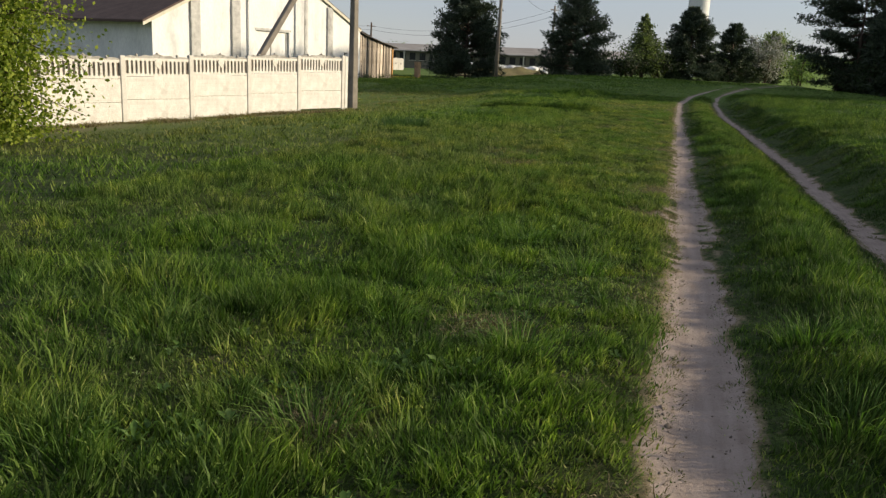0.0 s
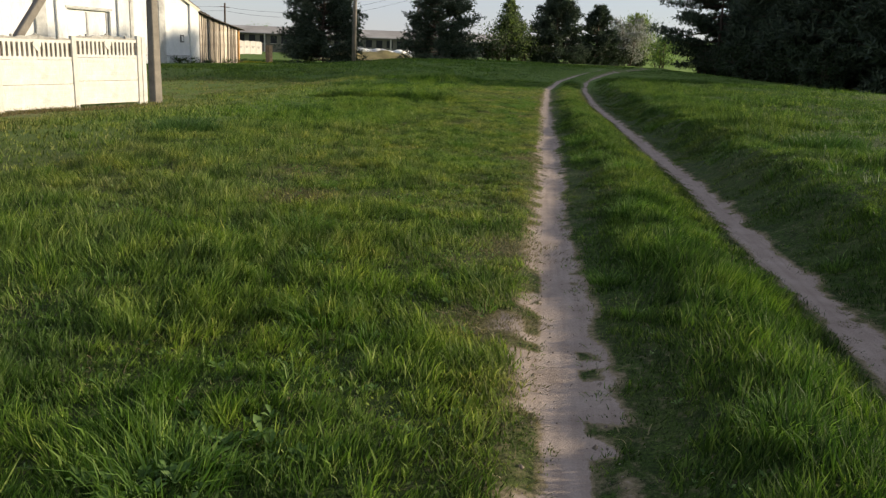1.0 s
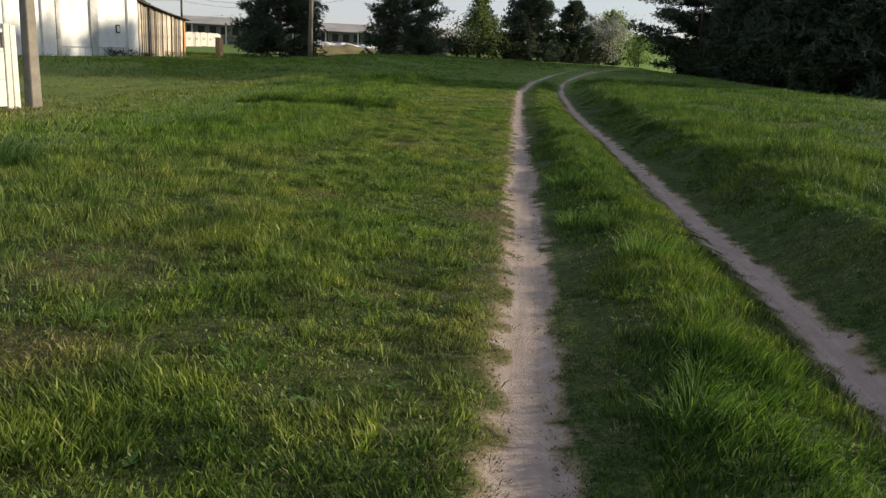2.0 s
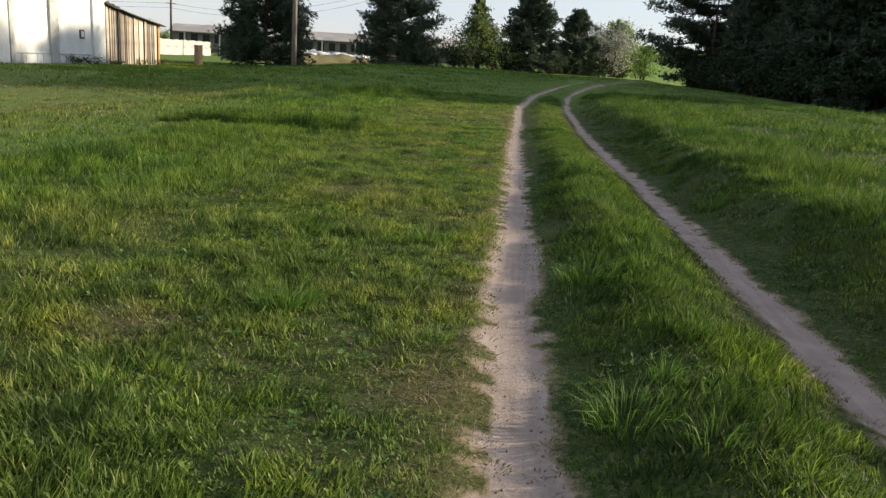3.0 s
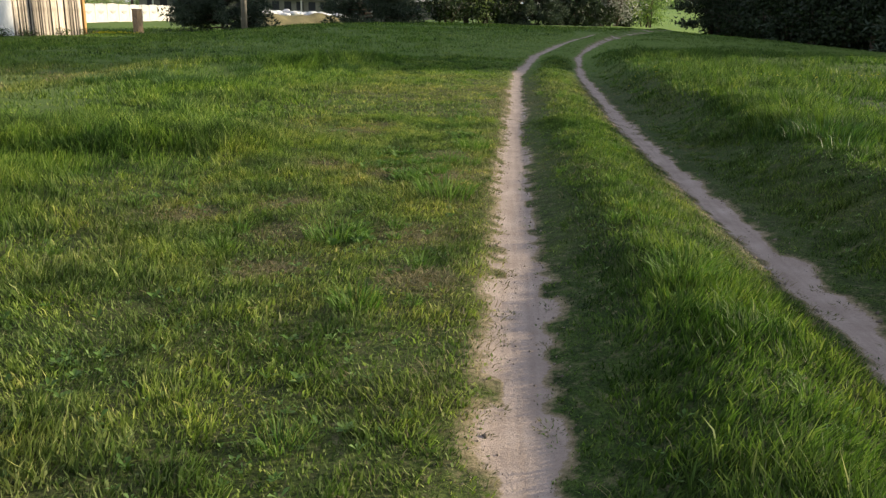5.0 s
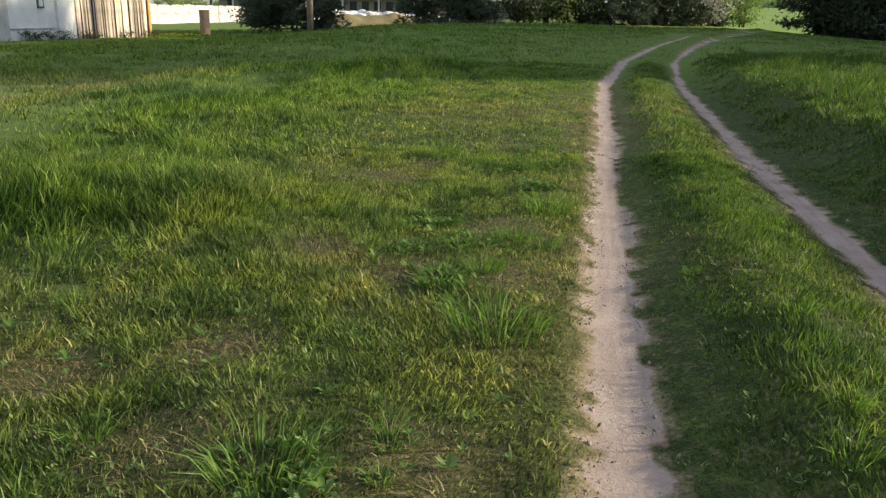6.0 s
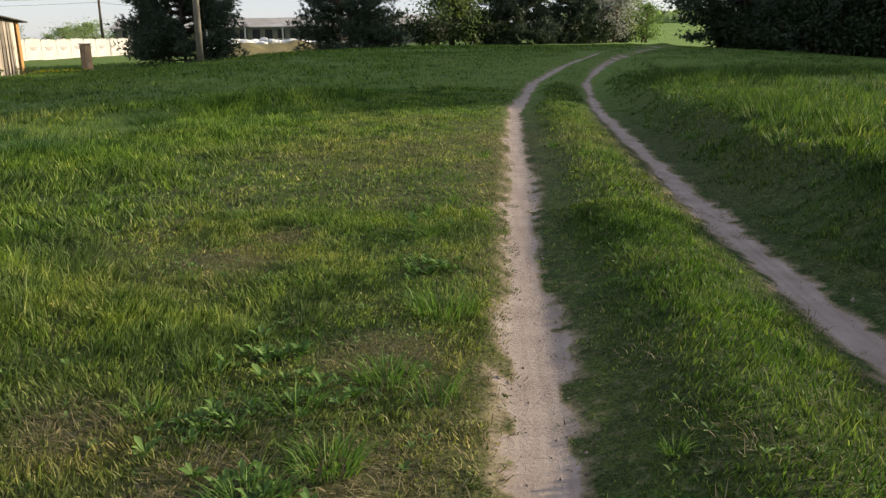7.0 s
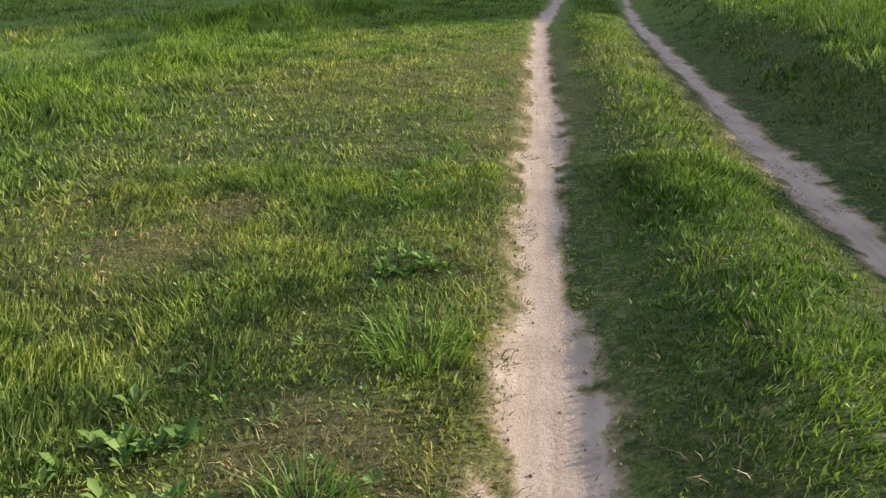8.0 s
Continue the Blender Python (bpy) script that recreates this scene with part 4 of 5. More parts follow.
# ---- poles and wires ----
def square_pole(height, foot, top):
    bm = bmesh.new()
    made = block(bm, -0.5, 0.5, -0.5, 0.5, 0, 1)
    for v in made.verts:
        k = foot + (top - foot) * v.co.z
        v.co = Vector((v.co.x * k, v.co.y * k * 0.9, v.co.z * height))
    bmesh.ops.bevel(bm, geom=bm.edges[:], offset=0.02, segments=1, affect="EDGES")
    return bm


strut_pole = thing("utility_pole", "square tapered grey concrete utility pole with leaning strut", "utility pole", at=upright(3.78, 28.0, FENCE_DIR, zat(3.78, 28.0) - 0.3))
part("shaft", square_pole(9.3, 0.29, 0.15), POLE_CONCRETE, strut_pole)
lean = square_pole(9.2, 0.21, 0.17)
part("strut", lean, POLE_CONCRETE, strut_pole, "leaning concrete strut", at=look((-5.35, 0.75, -0.1), (-0.05, 0.12, 7.3)) @ pose(0, 0, 0, 180))
bm = bmesh.new()
block(bm, -0.9, 0.9, -0.05, 0.05, 8.7, 8.82, 0.01)
part("crossarm", bm, POLE_CONCRETE, strut_pole)


def round_pole(name, x, y, height, r0, r1, material, label, tilt=0.0):
    ob = thing(name, label, "utility pole", at=pose(x, y, zat(x, y) - 0.2, tilt, 0, 20))
    part("shaft", tube(bmesh.new(), [(0, 0, 0), (0, 0, height * 0.5), (0, 0, height)], [r0, (r0 + r1) / 2, r1], 10), material, ob, soft=True)
    b = bmesh.new()
    block(b, -0.7, 0.7, -0.05, 0.05, height - 0.6, height - 0.5, 0.008)
    part("crossarm", b, material, ob)
    for k in (-0.6, 0.6):
        part("insulator", tube(bmesh.new(), [(k, 0, height - 0.5), (k, 0, height - 0.38)], [0.05, 0.035], 6), RUBBLE, ob)
    return ob


round_pole("utility_pole", 19.3, 59.2, 9.2, 0.155, 0.105, POLE_CONCRETE, "plain grey concrete utility pole in the meadow", 0.6)
round_pole("utility_pole", 41.0, 102.0, 9.5, 0.17, 0.12, POLE_CONCRETE, "distant thin grey utility pole behind a pine")
round_pole("utility_pole", 19.4, 121.0, 6.9, 0.17, 0.12, BARK, "distant dark wooden utility pole beyond the white fence", 1.0)


def wire(name, a, b, sag, label):
    cu = bpy.data.curves.new(name, "CURVE")
    cu.dimensions = "3D"
    cu.bevel_depth = 0.014
    sp = cu.splines.new("POLY")
    sp.points.add(16)
    for i, p in enumerate(sp.points):
        f = i / 16
        q = Vector(a).lerp(Vector(b), f)
        p.co = (q.x, q.y, q.z - sag * 4 * f * (1 - f), 1)
    cu.materials.append(WIRE)
    tagged(new(name, cu), label, "wire", "overhead wires")


for dz in (0.0, 0.55):
    wire("overhead_wire", (19.4, 121, 6.2 - dz), (41, 102, 8.9 - dz * 1.4), 1.6, "thin sagging overhead power line")
    wire("overhead_wire", (19.4, 121, 6.2 - dz), (-30, 112, 6.6 - dz), 1.0, "thin sagging overhead power line")
wire("overhead_wire", (19.3, 59.2, 9.0), (41, 102, 9.0), 1.4, "thin sagging overhead power line")

# ---- whitewashed barn ----
GABLE = (0.68, 0.733)
barn = thing("barn", "whitewashed masonry barn with pilasters, brown roof and blank gable door", "barn", at=upright(8.75, 60.7, GABLE))
EAVE_R, EAVE_L, RIDGE, LEFT, DEPTH = 3.5, 3.1, 7.55, -19.75, 26.0
MID = LEFT / 2
DOOR = (-11.35, -8.1, 2.9)


def roof_z(x):
    return RIDGE - (RIDGE - EAVE_R) * (x - MID) / (0 - MID) if x > MID else RIDGE - (RIDGE - EAVE_L) * (MID - x) / (MID - LEFT)


part("gable_wall", solid([(LEFT, -0.6), (DOOR[0], -0.6), (DOOR[0], DOOR[2]), (DOOR[1], DOOR[2]), (DOOR[1], -0.6), (0, -0.6), (0, EAVE_R), (MID, RIDGE), (LEFT, EAVE_L)], 0.5), WHITEWASH, barn)
bm = bmesh.new()
block(bm, LEFT, LEFT + 0.5, 0.5, DEPTH, -0.6, EAVE_L - 0.05)
part("side_wall", bm, WHITEWASH, barn)
bm = bmesh.new()
block(bm, -0.5, 0, 0.5, DEPTH, -0.6, EAVE_R - 0.05)
part("side_wall", bm, WHITEWASH, barn)
part("rear_wall", solid([(LEFT + 0.5, -0.6), (-0.5, -0.6), (-0.5, EAVE_R), (MID, RIDGE - 0.2), (LEFT + 0.5, EAVE_L)], 0.5), WHITEWASH, barn, at=pose(0, DEPTH, 0))
bm = bmesh.new()
block(bm, DOOR[0], DOOR[1], 0.22, 0.3, -0.6, DOOR[2])
door = part("door", bm, WHITEWASH, barn, "flush whitewashed door leaf in the gable")
for x in (DOOR[0] + 0.03, (DOOR[0] + DOOR[1]) / 2 - 0.06, DOOR[1] - 0.15):
    bm = bmesh.new()
    block(bm, x, x + 0.12, 0.17, 0.22, -0.5, DOOR[2] - 0.1, 0.01)
    part("batten", bm, GREY_BRICK, door)
bm = bmesh.new()
block(bm, DOOR[0] - 0.12, DOOR[1] + 0.15, -0.035, 0.0, DOOR[2] + 0.03, DOOR[2] + 0.15, 0.01)
part("lintel", bm, GREY_BRICK, barn)


def pilaster(x0, x1, material, proud=0.14):
    """Courses of brick, each a little uneven, up to the slope of the roof."""
    b = bmesh.new()
    if material == WHITEWASH:
        return part("pilaster", solid([(x0, -0.5), (x1, -0.5), (x1, roof_z(x1) - 0.08), (x0, roof_z(x0) - 0.08)], -proud), material, barn)
    r = random.Random(int(x0 * 10))
    z, top = -0.5, min(roof_z(x0), roof_z(x1)) - 0.08
    while z < top:
        h = min(0.15, top - z)
        block(b, x0 + r.uniform(-0.012, 0.012), x1 + r.uniform(-0.012, 0.012), -proud + r.uniform(-0.008, 0.008), 0.0, z, z + h - 0.012)
        z += h
    block(b, x0 + 0.03, x1 - 0.03, -proud + 0.03, 0.0, -0.5, top)
    part("pilaster", b, material, barn)


for x0, x1, m in ((-19.75, -19.2, WHITEWASH), (-16.9, -16.2, GREY_BRICK), (-13.6, -12.9, GREY_BRICK), (-12.2, -11.9, WHITEWASH), (-7.6, -6.7, WHITEWASH), (-6.62, -6.35, GREY_BRICK), (-4.02, -3.45, GREY_BRICK), (-0.92, -0.02, WHITEWASH)):
    pilaster(x0, x1, m)
for x0, x1 in ((-19.2, -16.9), (-16.2, -13.6), (-6.35, -4.02), (-3.45, -0.92)):
    r = random.Random(int(x0 * 7))
    x = x0
    while x < x1:
        w = min(r.uniform(0.25, 0.6), x1 - x)
        bm = bmesh.new()
        block(bm, x, x + w - 0.006, -0.07 + r.uniform(-0.02, 0.01), 0.0, -0.5, 0.42 + r.uniform(-0.04, 0.03), 0.012)
        part("plinth_stone", bm, WHITEWASH, barn, "chipped whitewashed plinth stone")
        x += w
    bm = bmesh.new()
    block(bm, x0 + 0.01, x1 - 0.01, -0.1, 0.0, 0.46, 0.51, 0.012)
    part("ledge", bm, GREY_BRICK, barn, "grey weathered ledge over the plinth")


def roof_slab(xa, za, xb, zb, y0, y1, thick=0.14):
    b = bmesh.new()
    a = [b.verts.new((x, y, z)) for y in (y0, y1) for x, z in ((xa, za), (xb, zb), (xb, zb + thick), (xa, za + thick))]
    for f in ((0, 1, 2, 3), (7, 6, 5, 4), (0, 4, 5, 1), (1, 5, 6, 2), (2, 6, 7, 3), (3, 7, 4, 0)):
        b.faces.new([a[k] for k in f])
    bmesh.ops.recalc_face_normals(b, faces=b.faces)
    return b


def slope_at(x, side):
    k = (RIDGE - EAVE_R) / -MID if side > 0 else (RIDGE - EAVE_L) / (MID - LEFT)
    return RIDGE - abs(x - MID) * k + 0.02


part("roof_slope", roof_slab(MID, slope_at(MID, 1), 0.15, slope_at(0.15, 1), -0.12, DEPTH + 0.4), ROOF_BROWN, barn)
part("roof_slope", roof_slab(LEFT - 0.75, slope_at(LEFT - 0.75, -1), MID, slope_at(MID, -1), -0.3, DEPTH + 0.4), ROOF_BROWN, barn)
part("bargeboard", roof_slab(MID, slope_at(MID, 1) - 0.14, 0.15, slope_at(0.15, 1) - 0.14, -0.16, -0.125, 0.2), FASCIA, barn)
part("bargeboard", roof_slab(LEFT - 0.75, slope_at(LEFT - 0.75, -1) - 0.14, MID, slope_at(MID, -1) - 0.14, -0.34, -0.305, 0.18), FASCIA, barn)
box_ob = thing("meter_box", "small dark metal box with pale door on the barn wall", "meter box", at=upright(8.75, 60.7, GABLE) @ pose(-1.7, -0.06, 1.57))
bm = bmesh.new()
block(bm, -0.17, 0.17, 0.0, 0.06, -0.24, 0.24, 0.01)
part("case", bm, METAL_BOX, box_ob)
bm = bmesh.new()
block(bm, -0.1, 0.1, -0.012, 0.0, -0.16, 0.16, 0.004)
part("door", bm, WHITEWASH, box_ob, "pale box door")

# ---- plank lean-to ----
shed = thing("plank_shed", "weathered grey-brown plank lean-to with sloping dark roof", "shed", at=upright(8.75, 60.7, GABLE))
SHED_W = 4.75


def shed_top(x):
    return 3.32 - (3.32 - 2.42) * (x / SHED_W) ** 0.85


r = random.Random(11)
x = 0.03
while x < SHED_W - 0.1:
    w = min(r.uniform(0.09, 0.22), SHED_W - x)
    low, tilt = r.uniform(-0.35, -0.15), r.uniform(-0.012, 0.012)
    y = r.uniform(-0.05, 0.035)
    bm = solid([(0.008 + r.uniform(0, 0.022), low), (w - 0.016 - r.uniform(0, 0.035), low + r.uniform(-0.05, 0.05)), (w - 0.008 + tilt, shed_top(x + w) - 0.03), (0.008 + tilt, shed_top(x) - 0.03)], 0.028)
    part("plank", bm, PLANK, shed, at=pose(x, y, 0))
    x += w
# added dark sheet: paints the shade seen between the planks
bm = bmesh.new()
block(bm, 0.05, SHED_W - 0.05, 0.06, 0.09, -0.3, 2.2)
part("gap_shade", bm, SHADED_HOLE, shed)
bm = bmesh.new()
block(bm, SHED_W + 0.02, SHED_W + 0.2, -0.03, 0.15, -0.3, 2.4, 0.015)
part("corner_post", bm, RUST_BOARD, shed, "orange-brown corner post")
y = 0.16
while y < 6.4:
    w = r.uniform(0.2, 0.3)
    bm = bmesh.new()
    block(bm, SHED_W + 0.05 + r.uniform(-0.015, 0.015), SHED_W + 0.085, y, y + w - 0.012, -0.3, 2.36 + r.uniform(-0.05, 0.03), 0.004)
    part("plank", bm, RUST_BOARD, shed, "orange-brown side plank")
    y += w
for i in range(6):
    a, b = SHED_W * i / 6 - 0.02, SHED_W * (i + 1) / 6 + (0.45 if i == 5 else 0.02)
    za, zb = shed_top(max(a, 0)) + 0.01, shed_top(min(b, SHED_W)) + 0.01 - (0.08 if i == 5 else 0)
    part("roof_sheet", roof_slab(a, za, b, zb, -0.25 - r.uniform(0, 0.08), 6.6, 0.05), ROOF_FELT, shed)
for k in range(4):
    bm = bmesh.new()
    block(bm, 0.05 + k * 0.22, 0.35 + k * 0.26, -0.2, 0.3, shed_top(0.1 + k * 0.22) + 0.06, shed_top(0.1 + k * 0.22) + 0.17, 0.03)
    part("loose_board", bm, ROOF_FELT, shed, at=pose(0, 0, 0, 0, 3 * k, 0))

# ---- brick stump of a gate ----
stump = thing("gate_pillar", "short weathered brown brick gate pillar in the grass", "pillar", at=pose(15.0, 68.0, zat(15.0, 68.0) - 0.15, 0, 0, 38) @ Matrix.Diagonal((0.58, 0.58, 0.94, 1)))
bm = bmesh.new()
block(bm, -0.325, 0.325, -0.325, 0.325, 0, 1.55)
part("core", bm, PILLAR_BRICK, stump)
r = random.Random(4)
for row in range(10):
    z = row * 0.155
    for a in (0, 1):
        for b in (0, 1):
            bm = bmesh.new()
            j = 0.012
            block(bm, -0.34 + a * 0.345, -0.005 + a * 0.345, -0.34 + b * 0.345, -0.005 + b * 0.345, z, z + 0.15, 0.006)
            part("brick", bm, PILLAR_BRICK, stump, at=pose(r.uniform(-j, j), r.uniform(-j, j), 0, 0, 0, r.uniform(-1, 1)))
bm = bmesh.new()
block(bm, -0.38, 0.38, -0.38, 0.38, 1.552, 1.62, 0.02)
part("cap", bm, PILLAR_BRICK, stump, "dark brick cap slab")


# ---- distant white fence, heaps and long shed ----
def far_fence():
    along = (0.466, 0.885)
    fence = thing("white_fence", "distant white concrete panel fence with ragged tops", "fence", at=upright(14.2, 98.1, along, 0.02))
    bay = 2.5
    r = random.Random(9)
    panels = []
    for v in range(3):
        b = solid([(0, -0.4), (bay - 0.14, -0.4), (bay - 0.14, 1.2)] + [(x, z) for x, z in [(x, z + r.uniform(-0.04, 0.05)) for x, z in scallop_top(0, bay - 0.14, 1.2, 0.06 + 0.02 * v, 7 + v)]], 0.06)
        solid([(0, 0.8), (bay - 0.14, 0.8), (bay - 0.14, 0.9), (0, 0.9)], -0.03, b)
        panels.append(finish(b, "panel", FAR_WHITE))
    arch = finish(solid([(0.4 + 1.4 * i / 12, 0.62 - 0.3 * math.sin(math.pi * i / 12)) for i in range(13)], -0.03), "arch_relief", FENCE_POST_GREY)
    post = fence_post(1.9, FAR_WHITE)
    for i in range(-7, 9):
        part("post", post, None, fence, at=pose(bay * i, 0, -0.4))
        if i < 8:
            pan = part("panel", panels[(i + 7) % 3], None, fence, at=pose(bay * i + 0.07, 0, 0.42 + r.uniform(-0.03, 0.03)))
            part("arch_relief", arch, None, pan, "grey half-moon relief")
    return fence


far_fence()


def lumps(name, label, category, spots, material, kind=""):
    """A heap of uneven lumps: (x, y, z, size, height)."""
    b = bmesh.new()
    for x, y, z, w, h in spots:
        made = bmesh.ops.create_icosphere(b, subdivisions=2, radius=1.0, matrix=Matrix.Translation((x, y, z)) @ Matrix.Diagonal((w, w, h, 1)))["verts"]
        for v in made:
            d = noise.noise(v.co * 2.3) * 0.25 + noise.noise(v.co * 7.0) * 0.1
            v.co += Vector((d * w, -d * w, d * h))
    return thing(name, label, category, kind=kind, mesh=finish(b, name, material))


r = random.Random(21)
lumps("pale_heap", "long heap of pale rubble and sheeting before the shed", "rubble", [(27 + 16 * i / 40 + r.uniform(-0.5, 0.5), 104 + 3 * i / 40 + r.uniform(-1, 1), 1.0 + r.uniform(-0.3, 0.2), r.uniform(0.4, 1.0), r.uniform(0.25, 0.45)) for i in range(41)], RUBBLE, "stuff")
EARTH = surface("grassy_earth", (0.1, 0.085, 0.04), (0.2, 0.17, 0.08), 0.9, 0.95, 9.0, stain=(0.06, 0.08, 0.025))


def mound(x0, y0, along, length, width, height):
    """A smooth ridge of earth with a rough skin."""
    g, h = np.meshgrid(np.linspace(-1.3, 1.3, 50), np.linspace(-1.6, 1.6, 24), indexing="ij")
    x = x0 + along[0] * g * length / 2 - along[1] * h * width / 2
    y = y0 + along[1] * g * length / 2 + along[0] * h * width / 2
    z = height * np.exp(-((g / 0.85) ** 4) - (h / 0.7) ** 2) * (0.75 + 0.5 * vnoise(x, y, 1.8, 31)) + 0.12 * (vnoise(x, y, 0.5, 32) - 0.5) - 0.12
    i = (np.arange(49)[:, None] * 24 + np.arange(23)[None]).ravel()
    return arrays_mesh("earth_mound", np.stack([x, y, ground_z(x, y) + z], -1).reshape(-1, 3), np.stack([i, i + 24, i + 25, i + 1], -1), EARTH)


thing("earth_mound", "low grassy olive earth mound", "mound", mesh=mound(33.0, 98.0, (0.97, 0.24), 15, 6, 1.35))


def long_shed():
    along = Vector((44, -13)).normalized()
    ob = thing("cattle_shed", "long low distant cattle shed with grey sheet roof", "shed", at=upright(23.0, 151.2, along))
    L = 66.0
    b = bmesh.new()
    block(b, 0, L, 0, 11, -0.5, 3.2)
    part("wall", b, FAR_WALL, ob)
    for y0, y1 in ((-0.6, 5.5), (11.6, 5.5)):
        b = bmesh.new()
        vs = [b.verts.new(p) for p in ((-0.5, y0, 3.05), (L + 0.5, y0, 3.3), (L + 0.5, y1, 5.0), (-0.5, y1, 4.3), (-0.5, y0, 3.2), (L + 0.5, y0, 3.45), (L + 0.5, y1, 5.15), (-0.5, y1, 4.45))]
        for f in ((0, 1, 2, 3), (7, 6, 5, 4), (0, 4, 5, 1), (1, 5, 6, 2), (2, 6, 7, 3), (3, 7, 4, 0)):
            b.faces.new([vs[k] for k in f])
        bmesh.ops.recalc_face_normals(b, faces=b.faces)
        part("roof_slope", b, ASBESTOS, ob)
    for i in range(34):
        x = 1.2 + i * 1.88
        b = bmesh.new()
        # solid slab on the wall, its colour the shade of an unlit opening
        block(b, x, x + 1.1, -0.03, 0.02, 1.5, 2.85, 0.01)
        win = part("window", b, SHADED_HOLE, ob)
        b = bmesh.new()
        block(b, x - 0.06, x + 1.16, -0.07, -0.031, 1.42, 1.5)
        part("sill", b, FASCIA, win)
    for i in range(12):
        x = 2 + i * 5.6
        b = bmesh.new()
        block(b, x, x + 0.25, -0.5, -0.25, -0.3, 3.1)
        part("support", b, FASCIA, ob)
    return ob


long_shed()

# ---- water tower ----
tower = thing("water_tower", "pale grey steel water tower rising behind pines", "water tower", at=pose(67.5, 110.2, zat(67.5, 110.2) - 0.3))
part("column", tube(bmesh.new(), [(0, 0, 0), (0, 0, 7.0)], [0.85, 0.85], 20), TOWER_STEEL, tower, soft=False)
part("tank", tube(bmesh.new(), [(0, 0, 6.6), (0, 0, 7.6), (0, 0, 17.0), (0, 0, 18.2)], [0.9, 1.55, 1.55, 0.3], 28), TOWER_STEEL, tower)
bm = bmesh.new()
block(bm, -4.0, -1.5, -0.05, 0.05, 13.0, 13.08)
part("bracket", bm, METAL_BOX, tower)


# ---- trees ----
def tri_leaves(p, d, length, width):
    """Pointed leaves: at each place p a triangle of that length along d."""
    k = len(p)
    d = d / np.linalg.norm(d, axis=1, keepdims=True)
    side = np.cross(d, rng.normal(size=(k, 3)))
    side /= np.linalg.norm(side, axis=1, keepdims=True)
    side *= (width / 2)[:, None]
    v = np.stack([p - side, p + side, p + d * length[:, None]], 1).reshape(-1, 3)
    return v, np.arange(3 * k).reshape(-1, 3)


def diamond_leaves(p, d, length, width):
    k = len(p)
    d = d / np.linalg.norm(d, axis=1, keepdims=True)
    side = np.cross(d, rng.normal(size=(k, 3)))
    side /= np.linalg.norm(side, axis=1, keepdims=True)
    side *= (width / 2)[:, None]
    mid_ = p + d * (length * 0.45)[:, None]
    v = np.stack([p, mid_ - side, p + d * length[:, None], mid_ + side], 1).reshape(-1, 3)
    o = 4 * np.arange(k)[:, None]
    return v, np.concatenate([o + [0, 1, 2], o + [0, 2, 3]], 1).reshape(-1, 3)


def pine_parts(h, reach, base, seed, density=1.0, whorls=16, ragged=0.35, sweep=0.25, trunk=0.17, plate=1.0, open_top=1.0, lift=-0.12):
    """Trunk with limbs, and the needles as tufts along the limbs. reach(f): limb length at the height share f."""
    r = random.Random(seed)
    b = bmesh.new()
    bend = [(0, 0, -0.4)] + [(r.uniform(-0.12, 0.12) * h / 8, r.uniform(-0.12, 0.12) * h / 8, h * f) for f in (0.3, 0.6, 0.85)] + [(0, 0, h)]
    tube(b, bend, [trunk, trunk * 0.85, trunk * 0.6, trunk * 0.3, 0.02], 8)
    P, D, S = [], [], []
    for i in range(whorls):
        f = base + (0.97 - base) * (i + r.uniform(-0.3, 0.3)) / whorls
        f = min(max(f, base * 0.8), 0.97)
        for j in range(r.randint(5, 7)):
            a = r.uniform(0, math.tau)
            ln = reach(f) * r.uniform(1 - ragged, 1.12)
            if ln < 0.15:
                continue
            rise = ln * (0.5 * f + lift * min(1.0, f / 0.3) - 0.12 * max(0.0, 1 - f / 0.18)) + r.uniform(-0.1, 0.15) * ln
            p0 = Vector((0, 0, h * f))
            p2 = Vector((math.cos(a) * ln, math.sin(a) * ln, h * f + rise))
            p1 = p0.lerp(p2, 0.5) + Vector((0, 0, -sweep * ln * 0.4))
            tube(b, [p0, p1, p2], [0.02 + 0.012 * ln, 0.014 + 0.006 * ln, 0.008], 4)
            n = int((10 + 26 * ln) * density * (open_top if f > 0.5 else 1.0))
            t = np.sqrt(rng.random(n) * 0.94 + 0.06)[:, None]
            q = np.array(p0) * (1 - t) ** 2 + 2 * np.array(p1) * t * (1 - t) + np.array(p2) * t**2
            # twigs leave the limb sideways and upwards
            off = rng.normal(size=(n, 3)) * np.array([0.17 * plate, 0.17 * plate, 0.13 / plate]) * (0.45 + 0.3 * ln)
            q = q + off * (0.35 + 0.65 * t)
            out = np.array([math.cos(a), math.sin(a), 0.45]) + off * 1.2 + rng.normal(size=(n, 3)) * 0.35
            P.append(q), D.append(out), S.append(np.full(n, 1.0))
    P, D = np.concatenate(P), np.concatenate(D)
    return b, P, D


def needles(P, D, per=7, length=0.3, width=0.055):
    n = len(P)
    p = np.repeat(P, per, 0)
    d = np.repeat(D / np.linalg.norm(D, axis=1, keepdims=True), per, 0) + rng.normal(size=(n * per, 3)) * 0.75
    ln = length * (0.6 + 0.7 * rng.random(n * per))
    return tri_leaves(p, d, ln, np.full(n * per, width) * (0.7 + 0.6 * rng.random(n * per)))


def pine(label, x, y, h, reach, base, seed, density=1.0, per=7, length=0.3, width=0.06, turn=0.0, group="", **kw):
    b, P, D = pine_parts(h, reach, base, seed, density, **kw)
    ob = thing("pine_tree", label, "pine", group, at=pose(x, y, zat(x, y) - 0.05, 0, 0, turn))
    part("trunk", b, BARK, ob, soft=True)
    v, t = needles(P, D, per, length, width)
    part("crown", arrays_mesh("crown", v, t, NEEDLE), None, ob)
    return ob


